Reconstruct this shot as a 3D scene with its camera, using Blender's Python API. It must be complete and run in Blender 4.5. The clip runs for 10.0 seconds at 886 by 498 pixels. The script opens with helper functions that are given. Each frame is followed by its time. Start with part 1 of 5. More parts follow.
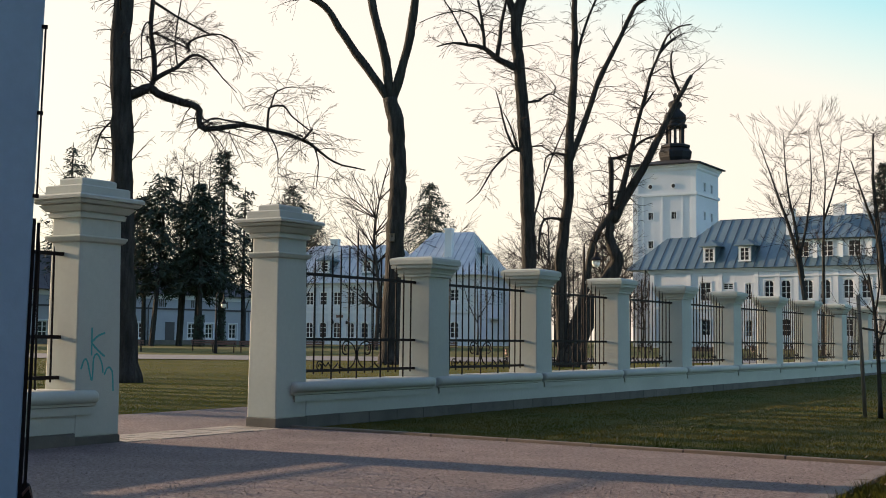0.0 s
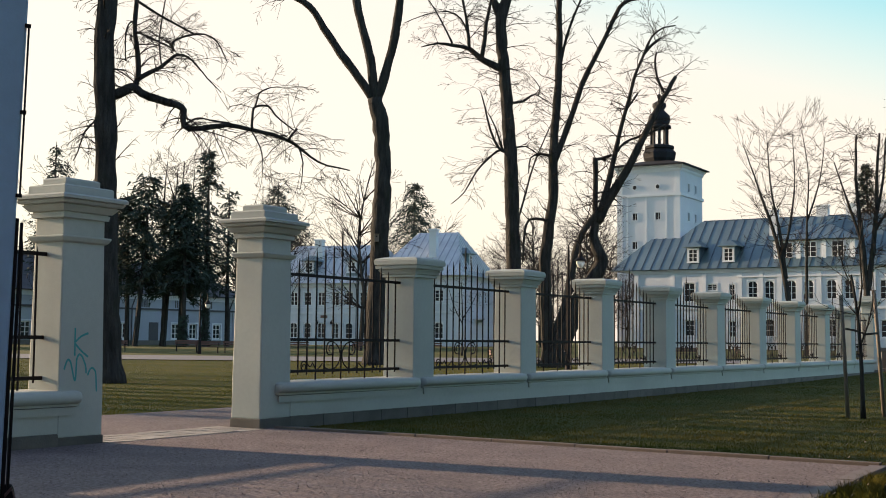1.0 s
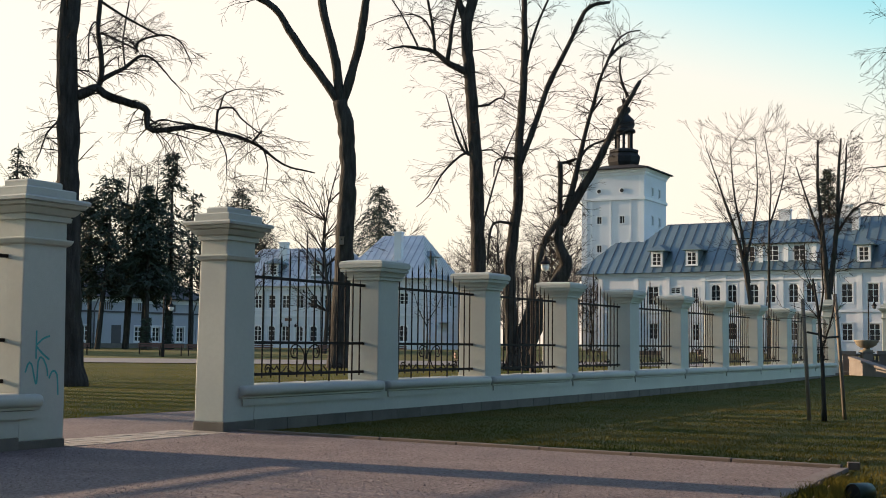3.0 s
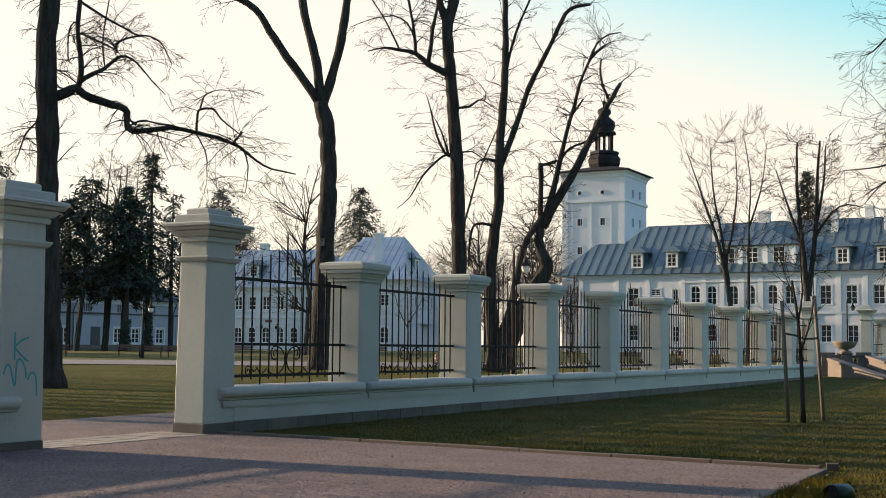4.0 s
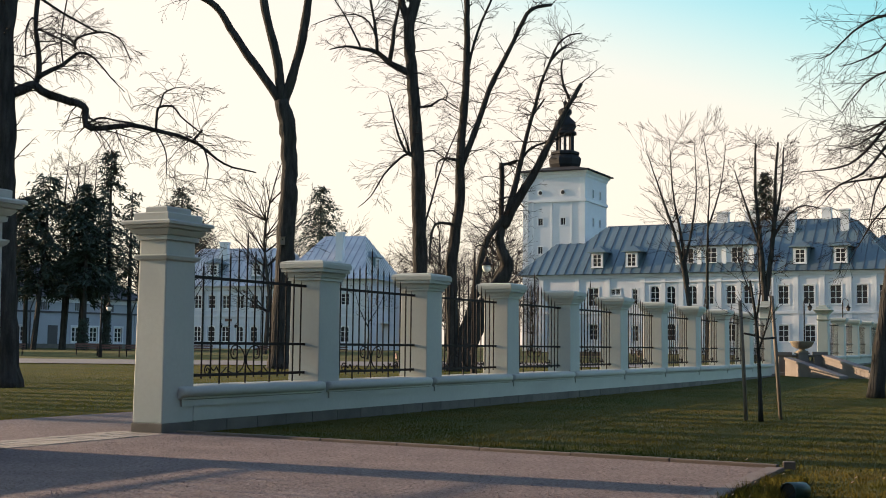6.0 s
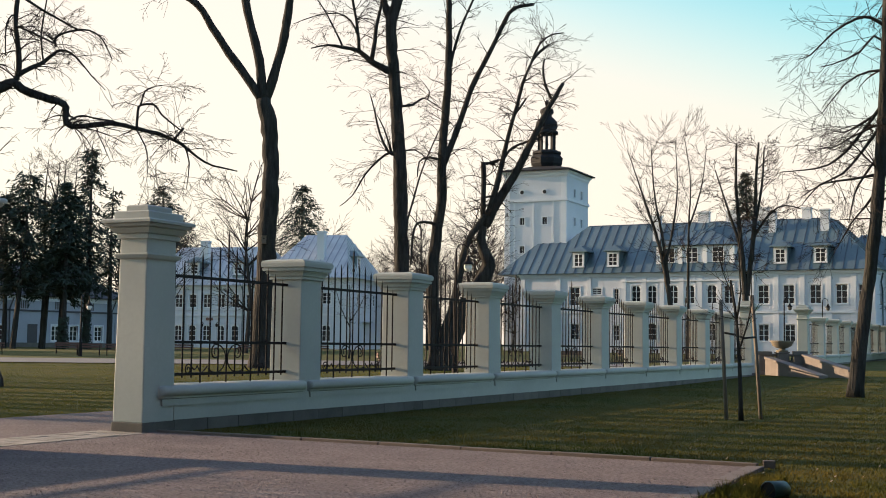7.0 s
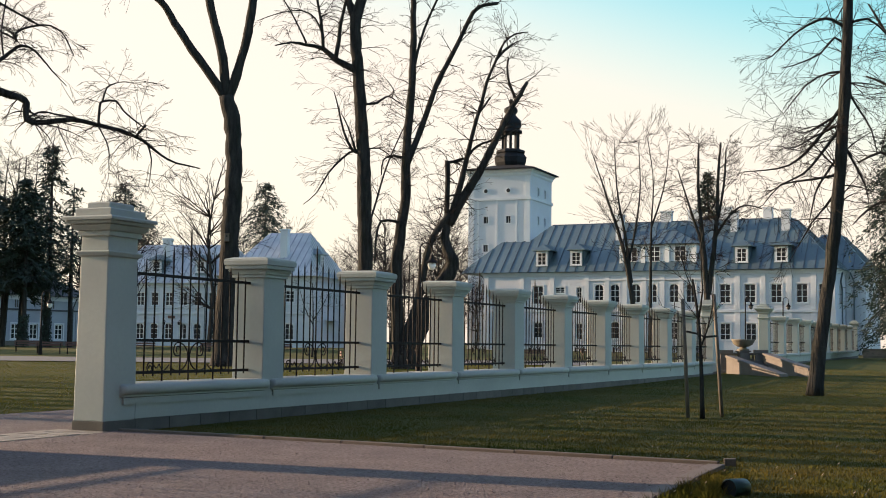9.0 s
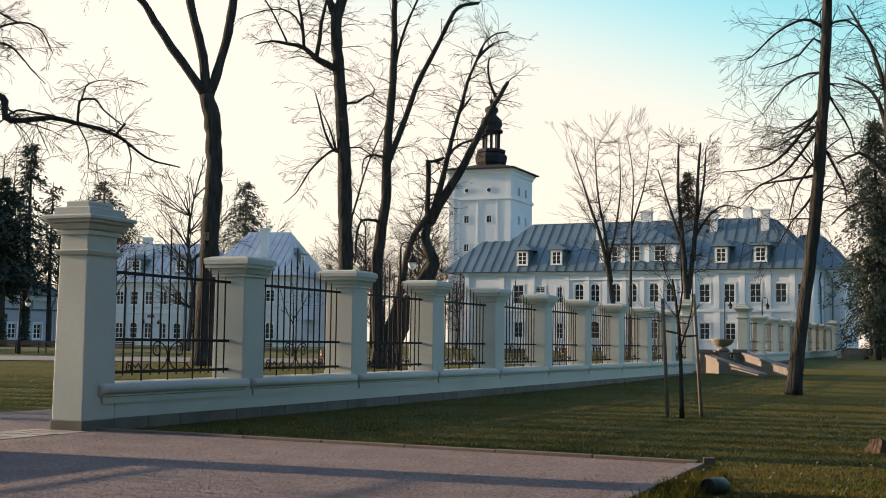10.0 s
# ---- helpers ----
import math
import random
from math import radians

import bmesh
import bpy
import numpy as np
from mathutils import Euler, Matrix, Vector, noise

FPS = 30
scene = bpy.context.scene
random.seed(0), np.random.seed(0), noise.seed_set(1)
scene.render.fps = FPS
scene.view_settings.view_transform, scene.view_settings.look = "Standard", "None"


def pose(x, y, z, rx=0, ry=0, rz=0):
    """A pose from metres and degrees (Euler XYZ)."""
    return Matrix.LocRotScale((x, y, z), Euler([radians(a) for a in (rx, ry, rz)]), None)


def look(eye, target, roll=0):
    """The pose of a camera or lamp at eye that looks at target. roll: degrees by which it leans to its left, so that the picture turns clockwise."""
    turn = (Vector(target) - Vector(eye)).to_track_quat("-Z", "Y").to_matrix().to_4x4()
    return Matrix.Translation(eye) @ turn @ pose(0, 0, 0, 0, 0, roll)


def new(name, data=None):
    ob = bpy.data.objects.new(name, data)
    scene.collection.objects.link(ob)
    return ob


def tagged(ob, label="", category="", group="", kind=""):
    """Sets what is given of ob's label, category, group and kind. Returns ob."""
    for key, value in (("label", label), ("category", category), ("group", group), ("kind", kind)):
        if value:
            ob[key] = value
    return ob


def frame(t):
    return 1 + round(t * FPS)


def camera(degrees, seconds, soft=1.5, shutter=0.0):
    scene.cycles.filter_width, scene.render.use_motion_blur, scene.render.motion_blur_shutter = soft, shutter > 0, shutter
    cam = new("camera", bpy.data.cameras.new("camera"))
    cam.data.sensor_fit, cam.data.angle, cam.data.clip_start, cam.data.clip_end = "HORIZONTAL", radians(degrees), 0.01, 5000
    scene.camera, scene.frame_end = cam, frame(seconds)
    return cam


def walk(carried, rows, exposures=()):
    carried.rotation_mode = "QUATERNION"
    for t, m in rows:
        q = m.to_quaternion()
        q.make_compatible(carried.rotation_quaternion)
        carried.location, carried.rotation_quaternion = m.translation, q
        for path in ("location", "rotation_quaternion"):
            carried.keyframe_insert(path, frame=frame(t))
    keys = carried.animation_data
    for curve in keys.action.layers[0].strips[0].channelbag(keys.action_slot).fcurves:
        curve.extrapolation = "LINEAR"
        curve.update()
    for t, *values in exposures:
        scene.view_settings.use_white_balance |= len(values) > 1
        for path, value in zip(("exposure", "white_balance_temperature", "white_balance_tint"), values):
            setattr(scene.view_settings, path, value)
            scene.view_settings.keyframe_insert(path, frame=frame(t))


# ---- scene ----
# ---- the camera: stands on one spot and turns slowly to its right ----
EYE = 1.05
cam = camera(38.78, 10.0, soft=0.95)
TURNS = [  # seconds, turn to the right, tilt up, lean to the left (degrees)
    (0.0, 0.000, 4.100, 0.560),
    (0.5, 0.337, 4.116, 0.574),
    (1.0, 0.704, 4.126, 0.571),
    (1.5, 1.072, 4.141, 0.586),
    (2.0, 1.499, 4.197, 0.577),
    (2.5, 1.882, 4.234, 0.601),
    (4.0, 3.178, 4.360, 0.608),
    (4.5, 3.591, 4.366, 0.618),
    (5.0, 4.085, 4.386, 0.645),
    (5.5, 4.530, 4.366, 0.647),
    (7.0, 5.802, 4.318, 0.701),
    (7.5, 6.189, 4.316, 0.701),
    (8.0, 6.603, 4.321, 0.721),
    (8.5, 7.032, 4.304, 0.728),
    (9.0, 7.458, 4.268, 0.754),
    (9.5, 7.871, 4.243, 0.749),
    (10.0, 8.345, 4.253, 0.776),
]
walk(cam, [(t, pose(0, 0, EYE, 90 + up, 0, -right) @ pose(0, 0, 0, 0, 0, lean)) for t, right, up, lean in TURNS],
     exposures=[(0.0, 1.25, 6580, 18.5), (10.0, 1.25, 6580, 18.5)])

# ---- light: a low sun to the left behind the fence, clear evening sky ----
SUN_AZ, SUN_EL = 298.0, 10.5
world = bpy.data.worlds.new("evening_sky")
scene.world = world
world.use_nodes = True
wn = world.node_tree.nodes
sky = wn.new("ShaderNodeTexSky")
sky.sky_type = "NISHITA"
sky.sun_disc = False
sky.sun_elevation = radians(SUN_EL)
sky.sun_rotation = radians(SUN_AZ)
sky.air_density, sky.dust_density, sky.ozone_density = 1.0, 2.0, 1.3
wn["Background"].inputs[1].default_value = 0.15
# evening haze: a pale cream veil all round the horizon, thinning upwards
wl = world.node_tree.links
up = wn.new("ShaderNodeTexCoord")
glow = wn.new("ShaderNodeVectorMath")  # the veil climbs higher towards the sun
glow.operation = "DOT_PRODUCT"
glow.inputs[1].default_value = (-0.3 * math.sin(radians(SUN_AZ)), -0.3 * math.cos(radians(SUN_AZ)), 1.0)
wl.new(up.outputs["Generated"], glow.inputs[0])
veil = wn.new("ShaderNodeMapRange")
veil.interpolation_type = "SMOOTHSTEP"
for slot, value in zip((1, 2, 3, 4), (0.10, 0.25, 0.88, 0.0)):
    veil.inputs[slot].default_value = value
wl.new(glow.outputs["Value"], veil.inputs[0])
haze = wn.new("ShaderNodeMix")
haze.data_type = "RGBA"
haze.inputs[7].default_value = (3.15, 2.76, 2.26, 1)
wl.new(veil.outputs[0], haze.inputs[0])
cool = wn.new("ShaderNodeMix")  # the clear air overhead leans to teal
cool.data_type, cool.blend_type = "RGBA", "MULTIPLY"
cool.inputs[0].default_value = 1.0
height = wn.new("ShaderNodeMapRange")
height.inputs[1].default_value, height.inputs[2].default_value = 0.30, 0.60
wl.new(glow.outputs["Value"], height.inputs[0])
tint = wn.new("ShaderNodeMix")  # teal low down, blue-lilac overhead
tint.data_type = "RGBA"
tint.inputs[6].default_value, tint.inputs[7].default_value = (0.68, 1.15, 0.97, 1), (1.00, 0.98, 1.06, 1)
wl.new(height.outputs[0], tint.inputs[0])
wl.new(tint.outputs[2], cool.inputs[7])
wl.new(sky.outputs[0], cool.inputs[6])
wl.new(cool.outputs[2], haze.inputs[6])
wl.new(haze.outputs[2], wn["Background"].inputs[0])
sun_dir = Vector((math.sin(radians(SUN_AZ)) * math.cos(radians(SUN_EL)), math.cos(radians(SUN_AZ)) * math.cos(radians(SUN_EL)), math.sin(radians(SUN_EL))))
sun = new("sun", bpy.data.lights.new("sun", "SUN"))
sun.data.energy, sun.data.angle, sun.data.color = 5.0, radians(0.7), (1.0, 0.74, 0.46)
sun.matrix_world = look(sun_dir * 200, (0, 0, 0))


# ---- materials ----
def material(name, base, second, scale=4.0, rough=0.8, metal=0.0, bump=0.1, bump_scale=60.0, stain=None, vary=0.0, detail=6.0, stretch=(1, 1, 1), shine=0.5, grain=0.35, dark=0.82, relief=0.02):
    """A surface of two colours mixed by noise at two scales, with fine relief."""
    m = bpy.data.materials.new(name)
    m.use_nodes = True
    n, l = m.node_tree.nodes, m.node_tree.links
    bsdf = n["Principled BSDF"]
    bsdf.inputs["Roughness"].default_value, bsdf.inputs["Metallic"].default_value = rough, metal
    bsdf.inputs["Specular IOR Level"].default_value = shine
    geo = n.new("ShaderNodeNewGeometry")
    mapping = n.new("ShaderNodeMapping")
    mapping.inputs["Scale"].default_value = stretch
    l.new(geo.outputs["Position"], mapping.inputs["Vector"])

    def noisy(s, d, low, high):
        t = n.new("ShaderNodeTexNoise")
        t.inputs["Scale"].default_value, t.inputs["Detail"].default_value = s, d
        l.new(mapping.outputs[0], t.inputs["Vector"])
        r = n.new("ShaderNodeMapRange")
        r.inputs[1].default_value, r.inputs[2].default_value = low, high
        l.new(t.outputs["Fac"], r.inputs[0])
        return t, r

    def mix(a, b, fac):
        x = n.new("ShaderNodeMix")
        x.data_type = "RGBA"
        for sock, value in ((x.inputs[6], a), (x.inputs[7], b), (x.inputs[0], fac)):
            if isinstance(value, tuple):
                sock.default_value = (*value, 1)
            elif isinstance(value, float):
                sock.default_value = value
            else:
                l.new(value, sock)
        return x.outputs[2]

    _, large = noisy(scale, detail, 0.35, 0.65)
    fine_tex, fine = noisy(scale * 14, 4.0, 0.3, 0.7)
    colour = mix(base, second, large.outputs[0])
    speck = tuple(c * dark for c in base)
    half = n.new("ShaderNodeMath")
    half.operation = "MULTIPLY"
    half.inputs[1].default_value = grain
    l.new(fine.outputs[0], half.inputs[0])
    colour = mix(colour, speck, half.outputs[0])
    if stain:
        _, spots = noisy(scale * 0.45, 9.0, 0.55, 0.75)
        weak = n.new("ShaderNodeMath")
        weak.operation = "MULTIPLY"
        weak.inputs[1].default_value = 0.6
        l.new(spots.outputs[0], weak.inputs[0])
        colour = mix(colour, stain, weak.outputs[0])
    if vary:
        info = n.new("ShaderNodeObjectInfo")
        hsv = n.new("ShaderNodeHueSaturation")
        r = n.new("ShaderNodeMapRange")
        r.inputs[3].default_value, r.inputs[4].default_value = 1 - vary, 1 + vary
        l.new(info.outputs["Random"], r.inputs[0])
        l.new(r.outputs[0], hsv.inputs["Value"])
        l.new(colour, hsv.inputs["Color"])
        colour = hsv.outputs[0]
    l.new(colour, bsdf.inputs["Base Color"])
    if bump:
        bt = n.new("ShaderNodeTexNoise")
        bt.inputs["Scale"].default_value, bt.inputs["Detail"].default_value = bump_scale, 5.0
        l.new(mapping.outputs[0], bt.inputs["Vector"])
        b = n.new("ShaderNodeBump")
        b.inputs["Strength"].default_value, b.inputs["Distance"].default_value = bump, relief
        l.new(bt.outputs["Fac"], b.inputs["Height"])
        l.new(b.outputs[0], bsdf.inputs["Normal"])
    return m


CREAM = material("cream_render", (0.415, 0.435, 0.395), (0.38, 0.40, 0.365), 1.3, 0.85, bump=0.15, bump_scale=90, stain=(0.32, 0.325, 0.30), shine=0.3)
CEMENT = material("cement_base", (0.13, 0.12, 0.106), (0.095, 0.089, 0.080), 3.0, 0.9, bump=0.5, stain=(0.068, 0.070, 0.060), shine=0.3, vary=0.14)
WHITE = material("white_limewash", (0.56, 0.59, 0.64), (0.52, 0.55, 0.60), 0.5, 0.85, bump=0.05, stain=(0.48, 0.50, 0.53))
# the white limewash with the evergreens' blue shade put into its colour
SHADEWASH = material("shaded_limewash", (0.335, 0.37, 0.42), (0.30, 0.33, 0.375), 0.5, 0.85, bump=0.05, stain=(0.29, 0.31, 0.35))
TRIM = material("white_trim", (0.62, 0.645, 0.68), (0.58, 0.605, 0.64), 0.8, 0.8, bump=0.0)
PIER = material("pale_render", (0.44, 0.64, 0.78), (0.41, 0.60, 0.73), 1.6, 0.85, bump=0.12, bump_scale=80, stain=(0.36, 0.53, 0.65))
IRON = material("black_iron", (0.013, 0.011, 0.011), (0.020, 0.015, 0.014), 8.0, 0.7, metal=0.0, bump=0.1, shine=0.15)
ROOF = material("zinc_roof", (0.125, 0.185, 0.20), (0.165, 0.235, 0.25), 0.35, 0.42, metal=0.6, bump=0.05, bump_scale=3, stain=(0.11, 0.135, 0.15))
SEAM = material("zinc_seam", (0.10, 0.125, 0.145), (0.12, 0.15, 0.17), 0.5, 0.45, metal=0.6, bump=0.0)
PALEROOF = material("pale_metal_roof", (0.46, 0.48, 0.50), (0.60, 0.61, 0.62), 0.8, 0.45, metal=0.25, bump=0.08, bump_scale=3, stain=(0.30, 0.33, 0.36))
PALESEAM = material("pale_metal_seam", (0.30, 0.33, 0.37), (0.36, 0.39, 0.43), 0.5, 0.45, metal=0.3, bump=0.0)
DARKROOF = material("dark_roof", (0.055, 0.055, 0.062), (0.08, 0.078, 0.082), 0.6, 0.6, metal=0.2, bump=0.1, bump_scale=5)
COPPER = material("dark_copper", (0.012, 0.014, 0.018), (0.020, 0.022, 0.027), 1.0, 0.75, metal=0.0, bump=0.05, shine=0.2)
GRAVEL = material("pink_gravel", (0.262, 0.212, 0.205), (0.202, 0.164, 0.160), 2.2, 0.95, bump=1.0, bump_scale=50, stain=(0.115, 0.096, 0.094), detail=10, shine=0.15, grain=1.0, dark=0.4)
PAVING = material("pale_paving", (0.30, 0.265, 0.23), (0.24, 0.215, 0.19), 3.0, 0.9, bump=0.6, vary=0.12)
KERB = material("kerb_concrete", (0.13, 0.105, 0.09), (0.10, 0.083, 0.073), 4.0, 0.9, bump=0.3, vary=0.1, shine=0.3)
EDGING = material("pinkish_edging_concrete", (0.20, 0.165, 0.155), (0.155, 0.13, 0.122), 5.0, 0.9, bump=0.4, stain=(0.12, 0.10, 0.092), vary=0.08, shine=0.2)
ROAD = material("road_asphalt", (0.110, 0.110, 0.120), (0.090, 0.090, 0.100), 0.5, 0.9, bump=0.2)
LAWN = material("lawn_soil_grass", (0.049, 0.058, 0.009), (0.084, 0.071, 0.016), 0.9, 0.95, bump=0.6, bump_scale=25, stain=(0.032, 0.046, 0.008), detail=12, shine=0.15)
BLADE = material("grass_blade", (0.042, 0.056, 0.010), (0.135, 0.098, 0.024), 0.6, 0.95, bump=0.0, detail=12, shine=0.0)
# brighter, yellower copy for the inner lawn: sunlight put into the blade colour
SUNBLADE = material("sunlit_grass_blade", (0.095, 0.104, 0.009), (0.190, 0.142, 0.022), 0.5, 0.95, bump=0.0, detail=12, shine=0.0)
BARK = material("dark_bark", (0.027, 0.0265, 0.026), (0.064, 0.061, 0.057), 9.0, 0.95, bump=1.0, bump_scale=20, stain=(0.026, 0.029, 0.018), stretch=(1, 1, 0.18), shine=0.1, grain=0.6, dark=0.5, relief=0.07)
TWIG = material("twig_bark", (0.022, 0.018, 0.0165), (0.033, 0.026, 0.023), 2.0, 0.9, bump=0.0, shine=0.15)
NEEDLE = material("spruce_needles", (0.031, 0.046, 0.037), (0.044, 0.062, 0.049), 0.8, 0.85, bump=0.0, vary=0.1, shine=0.15)
STAKE = material("weathered_wood", (0.17, 0.14, 0.11), (0.125, 0.105, 0.085), 5.0, 0.85, bump=0.3, stretch=(1, 1, 0.1))
STUMPWOOD = material("split_stump_wood", (0.095, 0.066, 0.046), (0.045, 0.033, 0.025), 14.0, 0.9, bump=1.0, bump_scale=40, stretch=(1, 1, 0.2), shine=0.2)
STONE = material("sandstone", (0.165, 0.145, 0.132), (0.13, 0.115, 0.105), 2.5, 0.9, bump=0.3, stain=(0.13, 0.12, 0.11))
URNM = material("weathered_stone", (0.20, 0.17, 0.12), (0.14, 0.125, 0.10), 5.0, 0.85, bump=0.4)
BENCHWOOD = material("brown_bench_wood", (0.13, 0.06, 0.045), (0.10, 0.05, 0.04), 3.0, 0.6, bump=0.1)
GREEN = material("green_paint", (0.02, 0.06, 0.05), (0.03, 0.075, 0.06), 6.0, 0.4, bump=0.05)
FRAMEW = material("window_white", (0.80, 0.80, 0.80), (0.76, 0.76, 0.76), 2.0, 0.6, bump=0.0)
TEAL = material("teal_spray_paint", (0.04, 0.27, 0.27), (0.06, 0.31, 0.30), 20.0, 0.7, bump=0.0)
GLASS = bpy.data.materials.new("window_glass")
GLASS.use_nodes = True
gb = GLASS.node_tree.nodes["Principled BSDF"]
gb.inputs["Base Color"].default_value = (0.02, 0.022, 0.026, 1)
gb.inputs["Roughness"].default_value = 0.12
gb.inputs["Specular IOR Level"].default_value = 0.22


# ---- mesh building ----
class G:
    """Gathers vertices and faces for one mesh."""

    def __init__(self):
        self.v, self.f = [], []

    def face(self, pts):
        i = len(self.v)
        self.v += [tuple(p) for p in pts]
        self.f.append(tuple(range(i, i + len(pts))))
        return self

    def box(self, x0, y0, z0, x1, y1, z1, m=None):
        return self.frustum(x0, y0, x1, y1, z0, x0, y0, x1, y1, z1, m)

    def frustum(self, a0, b0, a1, b1, z0, c0, d0, c1, d1, z1, m=None):
        i = len(self.v)
        p = [(a0, b0, z0), (a1, b0, z0), (a1, b1, z0), (a0, b1, z0), (c0, d0, z1), (c1, d0, z1), (c1, d1, z1), (c0, d1, z1)]
        self.v += [tuple(m @ Vector(q)) for q in p] if m else p
        self.f += [tuple(i + k for k in q) for q in ((3, 2, 1, 0), (4, 5, 6, 7), (0, 1, 5, 4), (1, 2, 6, 5), (2, 3, 7, 6), (3, 0, 4, 7))]
        return self

    def stack(self, x0, y0, x1, y1, rows):
        """Square mouldings in one skin: rows of (height, overhang)."""
        i = len(self.v)
        for z, o in rows:
            self.v += [(x0 - o, y0 - o, z), (x1 + o, y0 - o, z), (x1 + o, y1 + o, z), (x0 - o, y1 + o, z)]
        for j in range(len(rows) - 1):
            for q in range(4):
                a, b = i + j * 4 + q, i + j * 4 + (q + 1) % 4
                self.f.append((a, b, b + 4, a + 4))
        self.f += [(i + 3, i + 2, i + 1, i), tuple(i + (len(rows) - 1) * 4 + q for q in range(4))]
        return self

    def tube(self, pts, radii, k=6, cap=True):
        pts = [Vector(p) for p in pts]
        if not hasattr(radii, "__len__"):
            radii = [radii] * len(pts)
        i0, n = len(self.v), len(pts)
        ref = None
        for j, p in enumerate(pts):
            d = pts[min(j + 1, n - 1)] - pts[max(j - 1, 0)]
            d = d.normalized() if d.length > 1e-9 else Vector((0, 0, 1))
            if ref is None:
                ref = d.orthogonal()
            a = ref - d * ref.dot(d)
            a = a.normalized() if a.length > 1e-6 else d.orthogonal().normalized()
            ref, b = a, d.cross(a)
            for q in range(k):
                w = 2 * math.pi * q / k
                self.v.append(tuple(p + (a * math.cos(w) + b * math.sin(w)) * radii[j]))
        for j in range(n - 1):
            for q in range(k):
                a, b = i0 + j * k + q, i0 + j * k + (q + 1) % k
                self.f.append((a, b, b + k, a + k))
        if cap:
            self.f.append(tuple(i0 + q for q in reversed(range(k))))
            self.f.append(tuple(i0 + (n - 1) * k + q for q in range(k)))
        return self

    def lathe(self, rows, k=16, c=(0, 0)):
        """Turned shape from (radius, height) rows."""
        i0 = len(self.v)
        for r, z in rows:
            self.v += [(c[0] + r * math.cos(2 * math.pi * q / k), c[1] + r * math.sin(2 * math.pi * q / k), z) for q in range(k)]
        for j in range(len(rows) - 1):
            for q in range(k):
                a, b = i0 + j * k + q, i0 + j * k + (q + 1) % k
                self.f.append((a, b, b + k, a + k))
        self.f.append(tuple(i0 + q for q in reversed(range(k))))
        self.f.append(tuple(i0 + (len(rows) - 1) * k + q for q in range(k)))
        return self

    def weld(self):
        """Joins vertices that share a place."""
        seen, where, v = {}, [], []
        for p in self.v:
            k = tuple(round(c, 4) for c in p)
            if k not in seen:
                seen[k] = len(v)
                v.append(p)
            where.append(seen[k])
        self.v, self.f = v, [tuple(where[i] for i in f) for f in self.f]
        return self

    def mesh(self, name, mat, smooth=False):
        me = bpy.data.meshes.new(name)
        me.from_pydata(self.v, [], self.f)
        me.materials.append(mat)
        if smooth:
            me.polygons.foreach_set("use_smooth", [True] * len(me.polygons))
        me.update()
        return me


def part(name, g, mat, parent=None, label="", smooth=False, at=None):
    """One mesh object, under a thing or a part."""
    ob = new(name, g if isinstance(g, bpy.types.Mesh) else g.mesh(name, mat, smooth))
    ob.parent = parent
    if at is not None:
        ob.matrix_basis = at
    return tagged(ob, label)


def thing(name, m, label, category, group="", kind=""):
    ob = new(name)
    ob.matrix_basis = m
    return tagged(ob, label, category, group, kind)


def soften(ob, width=0.01, segments=2):
    mod = ob.modifiers.new("bevel", "BEVEL")
    mod.width, mod.segments, mod.limit_method, mod.angle_limit = width, segments, "ANGLE", radians(40)
    return ob


def ground_z(x, y):
    u = min(max((math.hypot(x, y) - 30) / 45, 0), 1)
    return 0.38 * u * u * (3 - 2 * u)


# ---- ground: lawn to the horizon, paths, road ----
def grid_sheet(name, xs, ys, lift, mat, wobble=0.0):
    g = G()
    for y in ys:
        for x in xs:
            w = wobble * noise.noise(Vector((x * 0.6, y * 0.6, 0))) if wobble and math.hypot(x, y) < 90 else 0
            g.v.append((x, y, ground_z(x, y) + lift + w))
    n = len(xs)
    for j in range(len(ys) - 1):
        for i in range(n - 1):
            g.f.append((j * n + i, j * n + i + 1, (j + 1) * n + i + 1, (j + 1) * n + i))
    return part(name, g, mat, smooth=True)


axis = [-2500, -900, -400, -220, -140] + [i * 2.0 for i in range(-50, 51)] + [140, 220, 400, 900, 2500]
ground = tagged(grid_sheet("ground", axis, axis, -0.02, LAWN), "short early-spring lawn with yellowed patches", "ground", kind="structure")

FX, FY, FDIR = -1.617, 15.14, 58.49  # the fence: front corner beside the gate, bearing of its line
BAY, POST, GATE, GATE_DEEP = 3.25, 0.50, 0.57, 0.43
POST_WIDE = 0.555  # the posts are a little wider than the wall is thick
fence_m = pose(FX, FY, 0, 0, 0, FDIR)


def on_fence(s, back, z=0.0):
    return fence_m @ Vector((s, back, z))


def strip(name, line_a, line_b, lift, mat, label, category, steps=24):
    """A ribbon of ground between two lines of equally many points."""
    g = G()
    for (ax, ay), (bx, by) in zip(line_a, line_b):
        for q in range(7):
            x, y = ax + (bx - ax) * q / 6, ay + (by - ay) * q / 6
            g.v.append((x, y, ground_z(x, y) + lift))
    for j in range(len(line_a) - 1):
        for q in range(6):
            a = j * 7 + q
            g.f.append((a, a + 1, a + 8, a + 7))
    return tagged(part(name, g, mat), label, category, kind="structure")


def between(a, b, n):
    return [(a[0] + (b[0] - a[0]) * i / n, a[1] + (b[1] - a[1]) * i / n) for i in range(n + 1)]


